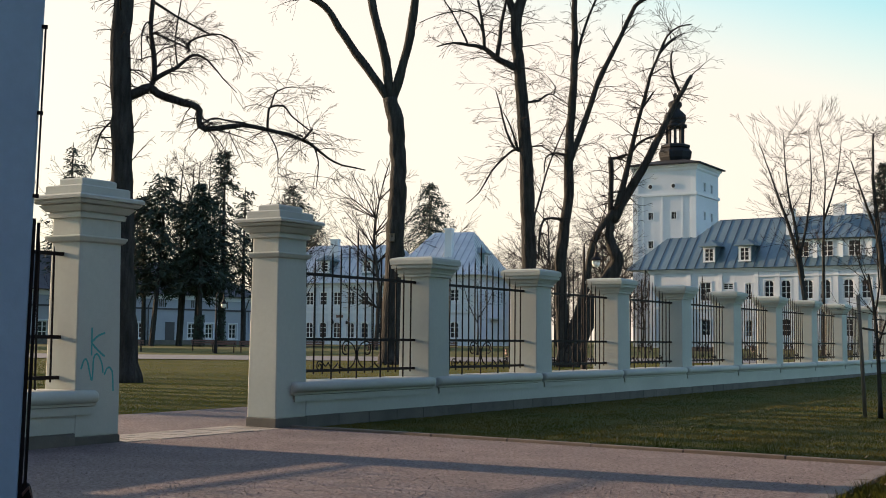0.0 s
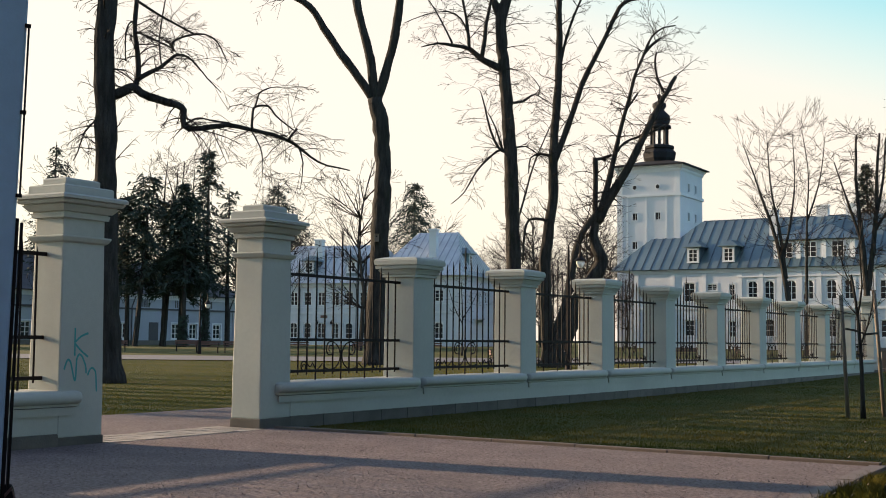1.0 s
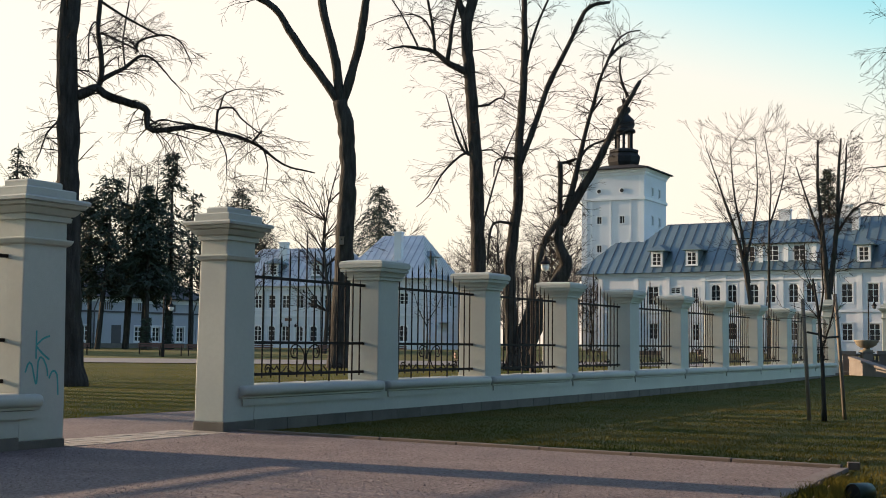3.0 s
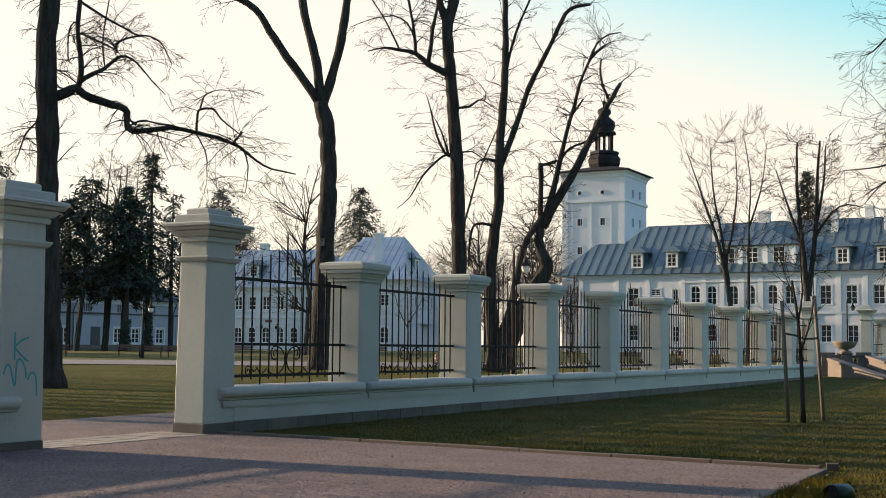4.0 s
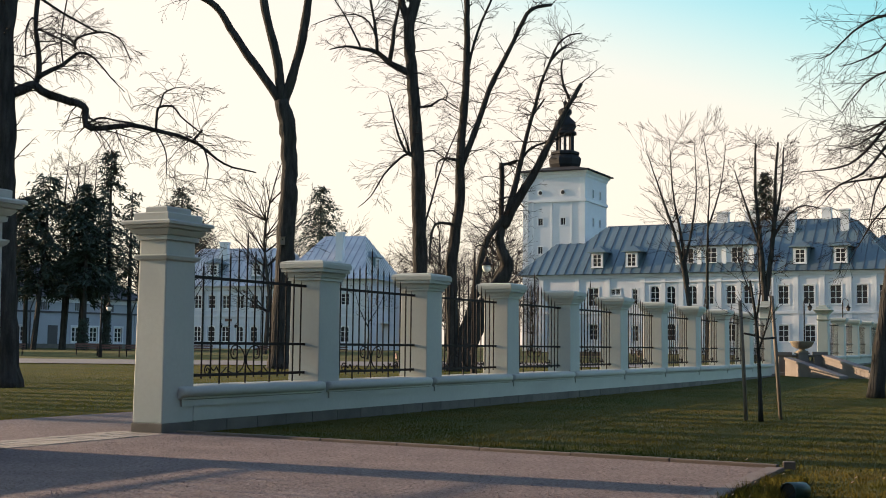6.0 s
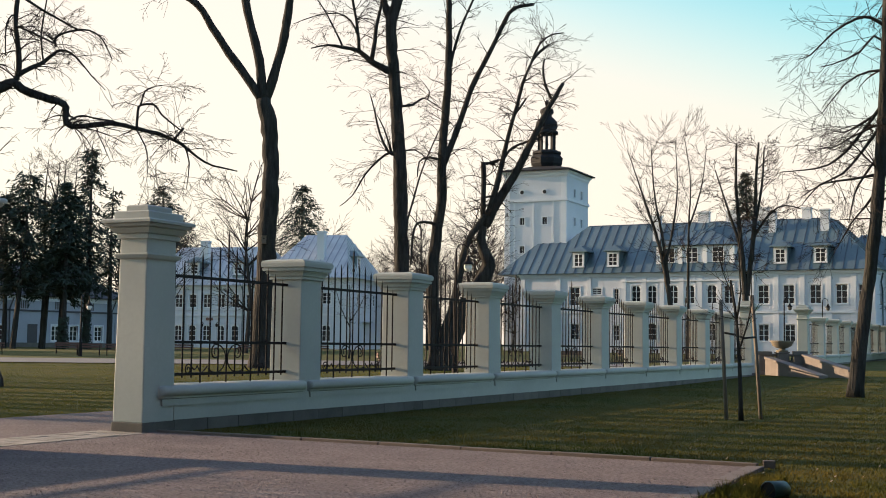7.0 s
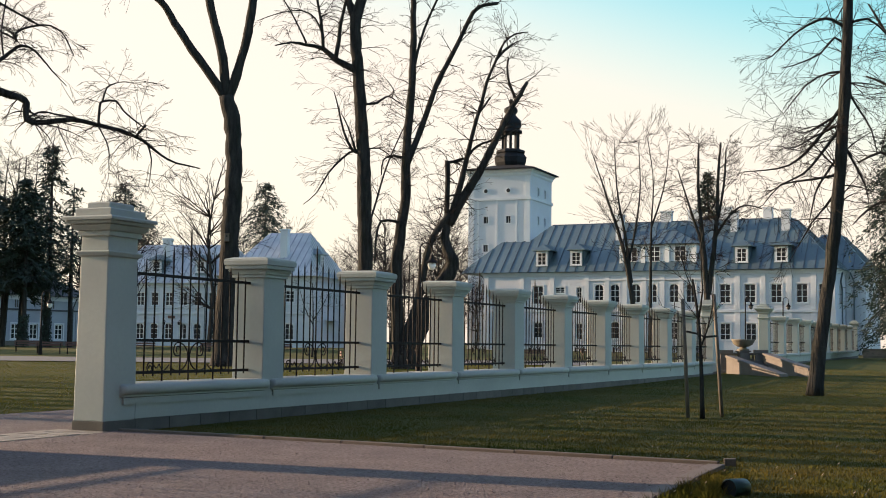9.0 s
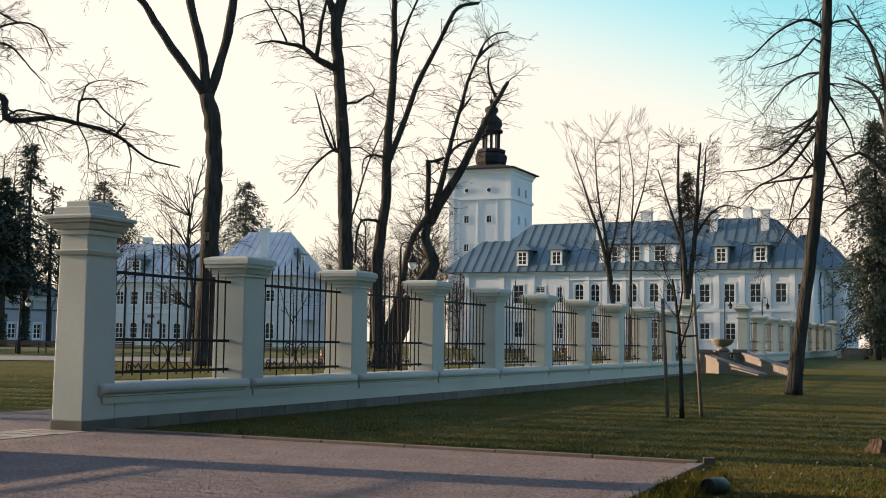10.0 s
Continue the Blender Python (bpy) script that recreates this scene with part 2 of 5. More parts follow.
KERB_LINE = [(-1.75, 14.80), (-0.88, 14.24), (1.50, 12.56), (3.92, 10.86)]
EDGE_BACK = [(3.92, 10.86), (3.25, 9.72), (2.62, 8.65), (1.2, 6.2), (-0.5, 2.5), (-3.0, -8.0)]
outline = [tuple(on_fence(-14, 0.02)[:2]), tuple(on_fence(-0.1, 0.02)[:2])] + KERB_LINE + EDGE_BACK[1:] + [(-30, -8)]
bm = bmesh.new()
bm.faces.new([bm.verts.new((x, y, 0.004)) for x, y in outline])
bmesh.ops.triangulate(bm, faces=bm.faces[:])
me = bpy.data.meshes.new("gravel_path")
bm.to_mesh(me)
bm.free()
me.materials.append(GRAVEL)
tagged(new("gravel_path", me), "pinkish crushed gravel forecourt before the gate", "path", kind="structure")
strip("inner_path", between(on_fence(-14, 0.35)[:2], on_fence(34, 0.35)[:2], 40), between(on_fence(-14, 3.1)[:2], on_fence(34, 3.4)[:2], 40), 0.006, GRAVEL,
      "gravel path along the inner side of the fence", "path")
strip("road", between((-90, 42), (14, 51.6), 60), between((-92, 48), (15, 58.0), 60), 0.012, ROAD, "pale grey park drive before the buildings", "road")


# ---- the fence: rendered posts on a low wall, iron railings between ----
WALL_TOP, POST_TOP = 0.52, 2.20


def post_meshes():
    w, d, t = POST_WIDE, POST, 0.012
    shaft = G().frustum(0, 0, w, d, WALL_TOP - 0.05, t, t, w - t, d - t, 1.94).mesh("shaft", CREAM)
    cap = G().stack(0, 0, w, d, [(1.915, -0.012), (1.92, 0.02), (1.948, 0.02), (1.95, 0.008), (1.962, 0.008), (1.964, 0.034), (1.985, 0.040), (2.02, 0.066), (2.022, 0.052), (2.034, 0.052), (2.036, 0.088), (2.075, 0.094), (2.077, 0.080), (2.088, 0.080), (2.09, 0.107), (2.15, 0.111), (2.155, 0.102), (2.175, 0.098), (2.20, 0.01)]).mesh("cap", CREAM)
    return shaft, cap


def gate_post_meshes():
    w, d, t = GATE, GATE_DEEP, 0.02
    shaft = G().stack(0, 0, w, d, [(0.11, 0.0), (0.52, -0.001), (2.30, -t)]).mesh("shaft", CREAM)
    base = G().frustum(-0.012, -0.012, w + 0.012, d + 0.012, -0.05, -0.010, -0.010, w + 0.010, d + 0.010, 0.115).mesh("base", CEMENT)
    band = G().stack(0, 0, w, d, [(1.985, -0.01), (2.0, 0.012), (2.035, 0.03), (2.05, 0.03), (2.055, -0.01)]).mesh("band", CREAM)
    cap = G().stack(0, 0, w, d, [(2.22, -0.03), (2.225, 0.008), (2.27, 0.015), (2.272, 0.002), (2.284, 0.002), (2.286, 0.03), (2.31, 0.052), (2.342, 0.078), (2.344, 0.062), (2.356, 0.062), (2.358, 0.100), (2.385, 0.12), (2.387, 0.106), (2.397, 0.106), (2.399, 0.137), (2.428, 0.14), (2.445, 0.125), (2.455, 0.045),
                                 (2.456, 0.035), (2.53, 0.035), (2.542, 0.022), (2.543, -0.06), (2.605, -0.06), (2.62, -0.075)]).mesh("cap", CREAM)
    return shaft, base, band, cap


post_shaft, post_cap = post_meshes()
gate_shaft, gate_base, gate_band, gate_cap = gate_post_meshes()


def fence_post(m):
    ob = thing("fence_post", m, "cream rendered fence post with a moulded square cap", "fence post", "fence posts")
    soften(part("shaft", post_shaft, CREAM, ob), 0.012)
    part("cap", post_cap, CREAM, ob)
    return ob


def gate_post(m, label="tall cream rendered gate post with stepped cap"):
    ob = thing("gate_post", m, label, "gate post", "gate posts")
    soften(part("shaft", gate_shaft, CREAM, ob), 0.014)
    soften(part("base", gate_base, CEMENT, ob, "grey cement base"), 0.01)
    soften(part("band", gate_band, CREAM, ob), 0.006)
    part("cap", gate_cap, CREAM, ob)
    return ob


base_blocks = {}


def low_wall(m, length, a, b):
    """A stretch of plinth wall; its coping and sunk panel run from a to b."""
    ob = thing("low_wall", m, "low cream rendered plinth wall with rounded coping", "wall", "fence walls", "structure")
    h = WALL_TOP
    part("wall_body", G().box(0, 0, 0.12, length, POST, h - 0.05), CREAM, ob)
    part("base", G().stack(0, 0, length, POST, [(-0.25, 0.0), (0.125, 0.0)]), CEMENT, ob, "grey cement plinth band")
    n = max(1, round(length / 0.62))
    key = round(length / n, 3)
    if key not in base_blocks:
        base_blocks[key] = G().frustum(0.004, -0.018, key - 0.004, 0.0, -0.25, 0.006, -0.012, key - 0.006, 0.0, 0.12).mesh("base_block", CEMENT)
    for i in range(n):
        part("base_block", base_blocks[key], CEMENT, ob, at=pose(key * i, random.uniform(-0.003, 0.002), random.uniform(-0.006, 0.004)))
    # rounded nosing with a small fillet beneath
    prof = [(0.0, h - 0.15), (-0.035, h - 0.142), (-0.038, h - 0.118), (-0.065, h - 0.108), (-0.085, h - 0.085), (-0.092, h - 0.058), (-0.086, h - 0.03), (-0.068, h - 0.008), (-0.04, h + 0.004), (0.06, h + 0.012)]
    prof += [(POST - y, z) for y, z in reversed(prof)]
    g, n = G(), len(prof)
    for x, e in ((a + 0.0, 0.30), (a + 0.012, 0.75), (a + 0.045, 1.0), (b - 0.045, 1.0), (b - 0.012, 0.75), (b, 0.30)):
        mid = h - 0.08
        g.v += [(x, (y if y > 0 or y > POST else y * e) if y < POST / 2 else POST - ((POST - y) if (POST - y) > 0 else (POST - y) * e), mid + (z - mid) * (0.6 + 0.4 * e)) for y, z in prof]
    for j in range(5):
        for q in range(n - 1):
            g.f.append((j * n + q, (j + 1) * n + q, (j + 1) * n + q + 1, j * n + q + 1))
    g.f += [tuple(range(n)), tuple(reversed(range(5 * n, 6 * n)))]
    cop = part("coping", g, CREAM, ob, "rounded coping", smooth=True)
    split = cop.modifiers.new("edges", "EDGE_SPLIT")
    split.split_angle = radians(50)
    # shallow raised panel field whose lower edge casts a fine line
    part("panel", G().frustum(a + 0.06, -0.022, b - 0.06, 0.0, h - 0.225, a + 0.05, -0.022, b - 0.05, 0.0, h - 0.15), CREAM, ob)
    return ob


def smooth_line(pts, rng, step=0.35, jitter=0.02):
    out = []
    for i in range(len(pts) - 1):
        p0, p1, p2, p3 = (Vector(pts[min(max(k, 0), len(pts) - 1)]) for k in (i - 1, i, i + 1, i + 2))
        n = max(2, int((p2 - p1).length / step))
        for q in range(n):
            t = q / n
            v = 0.5 * ((2 * p1) + (p2 - p0) * t + (2 * p0 - 5 * p1 + 4 * p2 - p3) * t * t + (3 * p1 - p0 - 3 * p2 + p3) * t ** 3)
            out.append(v + Vector((rng.uniform(-1, 1), rng.uniform(-1, 1), rng.uniform(-1, 1))) * jitter)
    out.append(Vector(pts[-1]))
    return out


def spiral(cx, cz, r0, r1, a0, a1, n=22):
    return [(cx + (r0 + (r1 - r0) * i / n) * math.cos(a0 + (a1 - a0) * i / n), 0, cz + (r0 + (r1 - r0) * i / n) * math.sin(a0 + (a1 - a0) * i / n)) for i in range(n + 1)]


def railing_meshes(length):
    """Meshes of one railing: x along the bay from its middle."""
    half = length / 2
    rail = G().box(-half - 0.03, -0.02, -0.018, half + 0.03, 0.02, 0.018).mesh("rail", IRON)
    bars = []
    step = length / 15
    for i in range(-7, 8):
        k = abs(i) / 7
        top = 1.84 + (0.66 if i == 0 else 0.07 + 0.40 * (1 - k ** 1.25))
        low = WALL_TOP if i % 3 == 0 else 0.60
        g = G().tube([(i * step, 0, low), (i * step, 0, top - 0.09)], 0.0115, 6).tube([(i * step, 0, top - 0.09), (i * step, 0, top)], [0.0115, 0.002], 6)
        if i == 0:
            g.lathe([(0.01, 2.12), (0.022, 2.14), (0.022, 2.16), (0.01, 2.18)], 8, (0, 0))
        bars.append(g.mesh("bar", IRON))
    pi = math.pi
    scroll = G()
    # one half of the lyre: a curl under the middle rail that sweeps past the tall bar and out along the lower rail
    arc = [(0.235 + 0.215 * math.cos(pi * w), 0, 0.835 + 0.178 * math.sin(pi * w)) for w in [0.5 + 0.05 * q for q in range(26)]]
    curl = spiral(0.235, 0.915, 0.098, 0.03, 0.5 * pi, -2.3 * pi)
    scroll.tube(list(reversed(curl)) + arc[1:], 0.009, 5)
    wave = G()
    # zigzag that ends in a curl near the post
    wave.tube([(0.405, 0, 0.735), (0.46, 0, 0.692), (0.525, 0, 0.654), (0.575, 0, 0.70), (0.612, 0, 0.745), (0.64, 0, 0.712), (0.675, 0, 0.697), (0.71, 0, 0.722)] + spiral(0.795, 0.70, 0.072, 0.016, 0.82 * pi, -2.1 * pi), 0.009, 5)
    return rail, bars, scroll.mesh("scroll", IRON), wave.mesh("wave", IRON), step


rail_me, bar_mes, scroll_me, wave_me, BAR_STEP = railing_meshes(BAY - POST)


def railing(m):
    ob = thing("railing", m, "black wrought-iron railing with scrolls and spear bars", "railing", "iron railings")
    for z in (0.645, 1.035, 1.84):
        part("rail", rail_me, IRON, ob, at=pose(0, 0, z))
    for me in bar_mes:
        part("bar", me, IRON, ob)
    for side in (1, -1):
        flip = Matrix.Diagonal((side, 1, 1, 1))
        part("scroll", scroll_me, IRON, ob, at=flip)
        part("wave", wave_me, IRON, ob, at=flip)
    return ob


BAYS = 10
for i in range(BAYS):
    s0 = i * BAY
    low_wall(fence_m @ pose(s0, 0, 0), BAY if i < BAYS - 1 else BAY - POST, -0.30, (BAY - POST + 0.10) if i < BAYS - 1 else BAY - POST - 0.02)
    railing(fence_m @ pose(s0 + (BAY - POST) / 2, POST / 2, 0))
    if i < BAYS - 1:
        fence_post(fence_m @ pose(s0 + BAY - POST, 0, 0))
gate_post(fence_m @ pose(-GATE, 0, 0))
gate_post(fence_m @ pose(BAYS * BAY - POST, 0, 0.06))
LEFT = -3.02 - GATE
gate_l = gate_post(fence_m @ pose(LEFT, 0, -0.03), "tall cream gate post with teal spray scribbles")
for i in range(2):
    s0 = LEFT - (BAY - POST) - i * BAY
    low_wall(fence_m @ pose(s0 - (POST if i == 1 else 0), 0, 0), BAY - POST + (POST if i == 1 else 0), -0.2, BAY - POST + (0.25 if i == 0 else 0.4))
    railing(fence_m @ pose(s0 + (BAY - POST) / 2, POST / 2, 0))
    fence_post(fence_m @ pose(s0 - POST, 0, 0))

# pale paving strip across the gateway
slab_row = thing("threshold", fence_m @ pose(-3.02, 0, 0), "pale worn paving strip across the gateway", "paving", kind="structure")
slab_me = G().frustum(0.004, 0.004, 0.24, 0.176, -0.05, 0.007, 0.007, 0.237, 0.173, 0.010).mesh("slab", PAVING)
for j in range(4):
    for i in range(10):
        part("slab", slab_me, PAVING, slab_row, at=pose(0.245 * i, -0.10 + 0.18 * j, random.uniform(-0.003, 0.003)))

# kerb stones along the lawn
kerb = thing("kerb", pose(0, 0, 0), "low brown concrete edging between gravel and lawn", "kerb", kind="structure")


def kerb_run(points, width=0.08, high=0.035, mat=KERB):
    for a, b in zip(points, points[1:]):
        a, b = Vector((*a, 0)), Vector((*b, 0))
        n = max(1, round((b - a).length / 1.0))
        ang = math.degrees(math.atan2(b.y - a.y, b.x - a.x))
        for i in range(n):
            p = a + (b - a) * (i / n)
            l = (b - a).length / n
            soften(part("kerb_stone", G().box(0.004, -width / 2, -0.1, l - 0.004, width / 2, high + random.uniform(-0.004, 0.004)), mat, kerb, at=pose(p.x, p.y, 0, 0, 0, ang + random.uniform(-0.3, 0.3))), 0.008)


kerb_run(KERB_LINE)
kerb_run([(x - 0.02, y + 0.01) for x, y in EDGE_BACK[:4]], 0.15, 0.012, EDGING)


# ---- trees ----
def grow(g, rng, p, d, length, r, level, droop, spread, sides=3, kids=5, fine=0.0035):
    """A twig that sags or rises along its length, with side twigs set alternately along it."""
    n = (3, 5, 6)[min(level, 2)]
    bend = 0.055 if droop < -0.1 else 0.12
    pts, rad = [p.copy()], [r]
    for j in range(n):
        d = d + Vector((rng.gauss(0, bend), rng.gauss(0, bend), rng.gauss(0, bend) - droop * 0.20))
        d.normalize()
        p = p + d * (length / n) * rng.uniform(0.8, 1.2)
        pts.append(p.copy())
        rad.append(max(r * (1 - 0.85 * (j + 1) / n), fine))
    g.tube(pts, rad, sides, cap=False)
    if level > 0:
        flip = rng.uniform(0, 2 * math.pi)
        for q in range(kids):
            at = 0.15 + 0.8 * (q + rng.random() * 0.8) / kids
            j = min(n - 1, int(at * n))
            dd = (pts[j + 1] - pts[j]).normalized()
            u = dd.orthogonal().normalized()
            w = dd.cross(u)
            flip += math.pi + rng.gauss(0, 1.1)
            side = u * math.cos(flip) + w * math.sin(flip)
            start = pts[j].lerp(pts[j + 1], at * n - j)
            grow(g, rng, start, (dd + side * spread * rng.uniform(0.6, 1.3)).normalized(), length * (0.72 - 0.42 * at) * rng.uniform(0.6, 1.25), max(rad[j] * 0.6, fine), level - 1, droop, spread, 3, kids, fine)


def bare_tree(name, label, base, limbs, seed, twigs=40, reach=1.2, level=2, droop=0.35, spread=0.9, kids=4, clear=0.0, group="", flare=1.35, start=0.15, fine=0.0035):
    """A leafless tree: limbs are lines of (sideways, up) in the plane across the line from the path's start, with their two radii."""
    x, y = base
    ob = thing(name, pose(x, y, ground_z(x, y) - 0.03, 0, 0, -math.degrees(math.atan2(x, y))), label, "tree", group)
    rng = random.Random(seed)
    for i, (pts, r0, r1) in enumerate(limbs):
        depth = 0.0 if i == 0 else rng.uniform(-0.25, 0.25)
        line = [(px, depth * k / max(1, len(pts) - 1), pz) for k, (px, pz) in enumerate(pts)]
        line = smooth_line(line, rng, 0.3, r0 * 0.07)
        n = len(line)
        radii = [(r0 + (r1 - r0) * (j / (n - 1))) * rng.uniform(0.93, 1.08) for j in range(n)]
        if i == 0:
            for j in range(n):
                h = line[j].z - line[0].z
                radii[j] *= 1 + (flare - 1) * math.exp(-h / 0.5) + rng.uniform(-0.03, 0.03)
        g = G().tube(line, radii, 12 if i == 0 else 8)
        limb = part("trunk" if i == 0 else "limb", g, BARK, ob, smooth=True)
        tw = G()
        count = int(twigs * max(0.4, min(1.6, sum((line[j + 1] - line[j]).length for j in range(n - 1)) / 5)))
        for q in range(count):
            j = rng.randint(min(n - 1, int(n * (start if i else max(start, clear)))), n - 1)
            if line[j].z < clear * 10:
                continue
            d = (line[min(j + 1, n - 1)] - line[max(j - 1, 0)]).normalized()
            side = Vector((rng.uniform(-1, 1), rng.uniform(-1, 1), rng.uniform(-0.7, 1.0))).normalized()
            if rng.random() < 0.5:
                side = Vector((rng.choice((-1, 1)), rng.uniform(-0.5, 0.5), rng.uniform(-0.6, 0.9))).normalized()
            grow(tw, rng, line[j], (d * 0.5 + side).normalized(), reach * rng.uniform(0.4, 1.2), max(0.007, min(radii[j] * 0.35, 0.024)), level, droop, spread, 4, kids, fine)
        if tw.v:
            tagged(part("branchwork", tw, TWIG, limb), kind="stuff")
    return ob


OLD = "old bare park tree with dark furrowed bark"
linden_side = [  # lesser branches on the linden's long limb and crown
    ([(1.27, 7.83), (1.23, 8.02), (1.42, 8.17), (1.73, 8.27), (1.99, 8.29), (2.26, 8.15), (2.41, 7.91), (2.53, 7.65)], 0.034, 0.010),
    ([(0.41, 8.97), (0.91, 8.67), (1.37, 8.44), (1.73, 8.26)], 0.034, 0.020),
    ([(0.42, 8.23), (0.86, 8.03), (1.26, 7.83)], 0.024, 0.022),
    ([(0.17, 7.54), (0.15, 7.98), (0.17, 8.29), (0.27, 8.49), (0.37, 8.47)], 0.016, 0.020),
    ([(1.05, 9.13), (0.95, 8.38), (0.93, 7.97), (1.0, 7.46)], 0.016, 0.020),
    ([(3.22, 6.63), (3.31, 6.96), (3.47, 7.08), (3.67, 7.16)], 0.022, 0.008),
    ([(2.22, 5.96), (2.4, 5.6), (2.57, 5.23)], 0.016, 0.006),
    ([(1.58, 6.1), (1.78, 6.23), (1.98, 6.25), (2.26, 6.18), (2.52, 6.16)], 0.024, 0.016),
    ([(4.01, 5.85), (4.14, 6.02), (4.22, 6.12)], 0.03, 0.026),
]
bare_tree("linden_tree", "old bare linden with one long crooked low limb", (-7.29, 29.17), [
    ([(0.05, -0.05), (-0.04, 1.28), (-0.17, 3.66), (-0.21, 4.97), (-0.26, 6.29), (-0.33, 7.61), (-0.29, 8.95), (-0.28, 12.0)], 0.285, 0.215),
    ([(-0.22, 6.62), (0.13, 6.8), (0.35, 6.93), (0.55, 6.79), (0.97, 6.65), (1.36, 6.56), (1.53, 6.44), (1.55, 6.06), (1.89, 6.02), (2.55, 6.14), (3.11, 6.07), (3.69, 5.96), (4.17, 5.77), (4.59, 5.47), (4.98, 5.29), (5.56, 5.19)], 0.125, 0.015),
    ([(0.38, 6.95), (0.46, 7.13), (0.45, 7.67), (0.37, 8.2), (0.36, 8.6), (0.41, 9.4)], 0.067, 0.050),
    ([(0.45, 7.1), (0.75, 7.31), (0.97, 7.43), (1.2, 7.65), (1.36, 7.76), (1.59, 7.73), (1.83, 7.52), (2.07, 7.24), (2.4, 6.92)], 0.058, 0.010),
    ([(3.14, 6.05), (3.16, 6.49), (3.23, 6.63), (3.54, 6.67), (3.72, 6.46), (4.03, 6.23), (4.23, 6.11)], 0.034, 0.016),
    ([(3.14, 6.02), (3.34, 5.65), (3.4, 5.34), (3.4, 5.0), (3.61, 4.9)], 0.020, 0.007),
    ([(4.27, 5.7), (4.4, 5.32), (4.36, 4.7)], 0.024, 0.008),
    ([(-0.48, 6.07), (-0.71, 5.8), (-0.85, 5.33), (-0.95, 5.13)], 0.026, 0.008),
] + linden_side, 3, twigs=27, reach=1.0, droop=0.38, clear=0.4, fine=0.0040, kids=3, start=0.15, spread=0.6)
bare_tree("forked_tree", "tall bare tree whose trunk forks into three limbs", (-1.93, 46.96), [
    ([(0.0, -0.1), (0.02, 1.79), (0.15, 4.75), (0.22, 6.88), (0.14, 8.81), (-0.12, 9.99)], 0.395, 0.28),
    ([(-0.14, 9.9), (-0.78, 10.84), (-1.43, 11.69), (-2.08, 12.65), (-2.63, 13.47), (-3.49, 13.97), (-4.6, 14.5)], 0.17, 0.10),
    ([(-0.14, 9.9), (-0.25, 11.17), (-0.55, 12.47), (-0.86, 13.77), (-1.1, 17.0)], 0.185, 0.12),
    ([(-0.06, 9.9), (0.33, 11.18), (0.61, 12.49), (0.79, 13.8), (1.3, 17.5)], 0.185, 0.12),
], 5, twigs=4, reach=1.5, clear=1.3, kids=3, fine=0.006, start=0.7)
tall_side = [  # lesser branches of the tall tree
    ([(-2.37, 11.94), (-2.59, 12.41), (-3.02, 13.22), (-3.4, 13.76)], 0.038, 0.02),
    ([(-1.81, 12.37), (-2.07, 12.9), (-2.59, 13.18), (-3.44, 13.05), (-4.21, 12.75)], 0.04, 0.012),
    ([(-0.5, 8.03), (-0.77, 8.87), (-1.05, 9.4)], 0.045, 0.014),
    ([(0.82, 9.99), (0.88, 10.29), (0.61, 10.67)], 0.03, 0.01),
    ([(-0.12, 8.01), (0.38, 8.1), (0.84, 7.79)], 0.036, 0.018),
    ([(0.0, 5.0), (0.29, 6.05), (0.63, 7.3), (1.04, 8.35), (1.37, 9.09)], 0.042, 0.02),
]
bare_tree("tall_tree", OLD, (3.20, 45.89), [
    ([(0.0, 0.0), (-0.06, 3.45), (-0.16, 7.19), (-0.38, 10.35), (-0.58, 12.47), (-0.4, 13.53), (-0.13, 14.81), (0.2, 17.0)], 0.30, 0.18),
    ([(-0.52, 12.68), (-0.75, 13.32), (-1.08, 14.6), (-1.4, 16.5)], 0.145, 0.09),
    ([(-0.45, 10.95), (-0.94, 11.18), (-1.32, 11.39), (-1.74, 11.77), (-2.37, 11.9), (-2.9, 11.98), (-3.53, 11.84)], 0.15, 0.02),
    ([(-1.27, 11.43), (-1.16, 12.15), (-1.12, 12.69), (-0.88, 13.86), (-0.8, 14.6)], 0.083, 0.04),
    ([(-1.74, 11.73), (-1.81, 12.58), (-2.01, 13.65), (-2.2, 14.5)], 0.06, 0.04),
    ([(-0.35, 7.9), (-0.62, 8.03), (-0.92, 8.66), (-1.13, 9.51), (-1.31, 10.14)], 0.07, 0.016),
    ([(-0.4, 8.0), (-0.7, 7.9), (-1.07, 7.57), (-1.45, 7.13), (-1.9, 6.35), (-2.35, 5.95)], 0.055, 0.012),
    ([(-0.25, 9.71), (0.26, 9.76), (0.57, 9.99), (0.82, 9.97), (1.24, 9.66)], 0.055, 0.014),
] + tall_side, 8, twigs=21, reach=1.3, droop=0.35, clear=0.6, fine=0.0050, kids=3, start=0.15, spread=0.65)
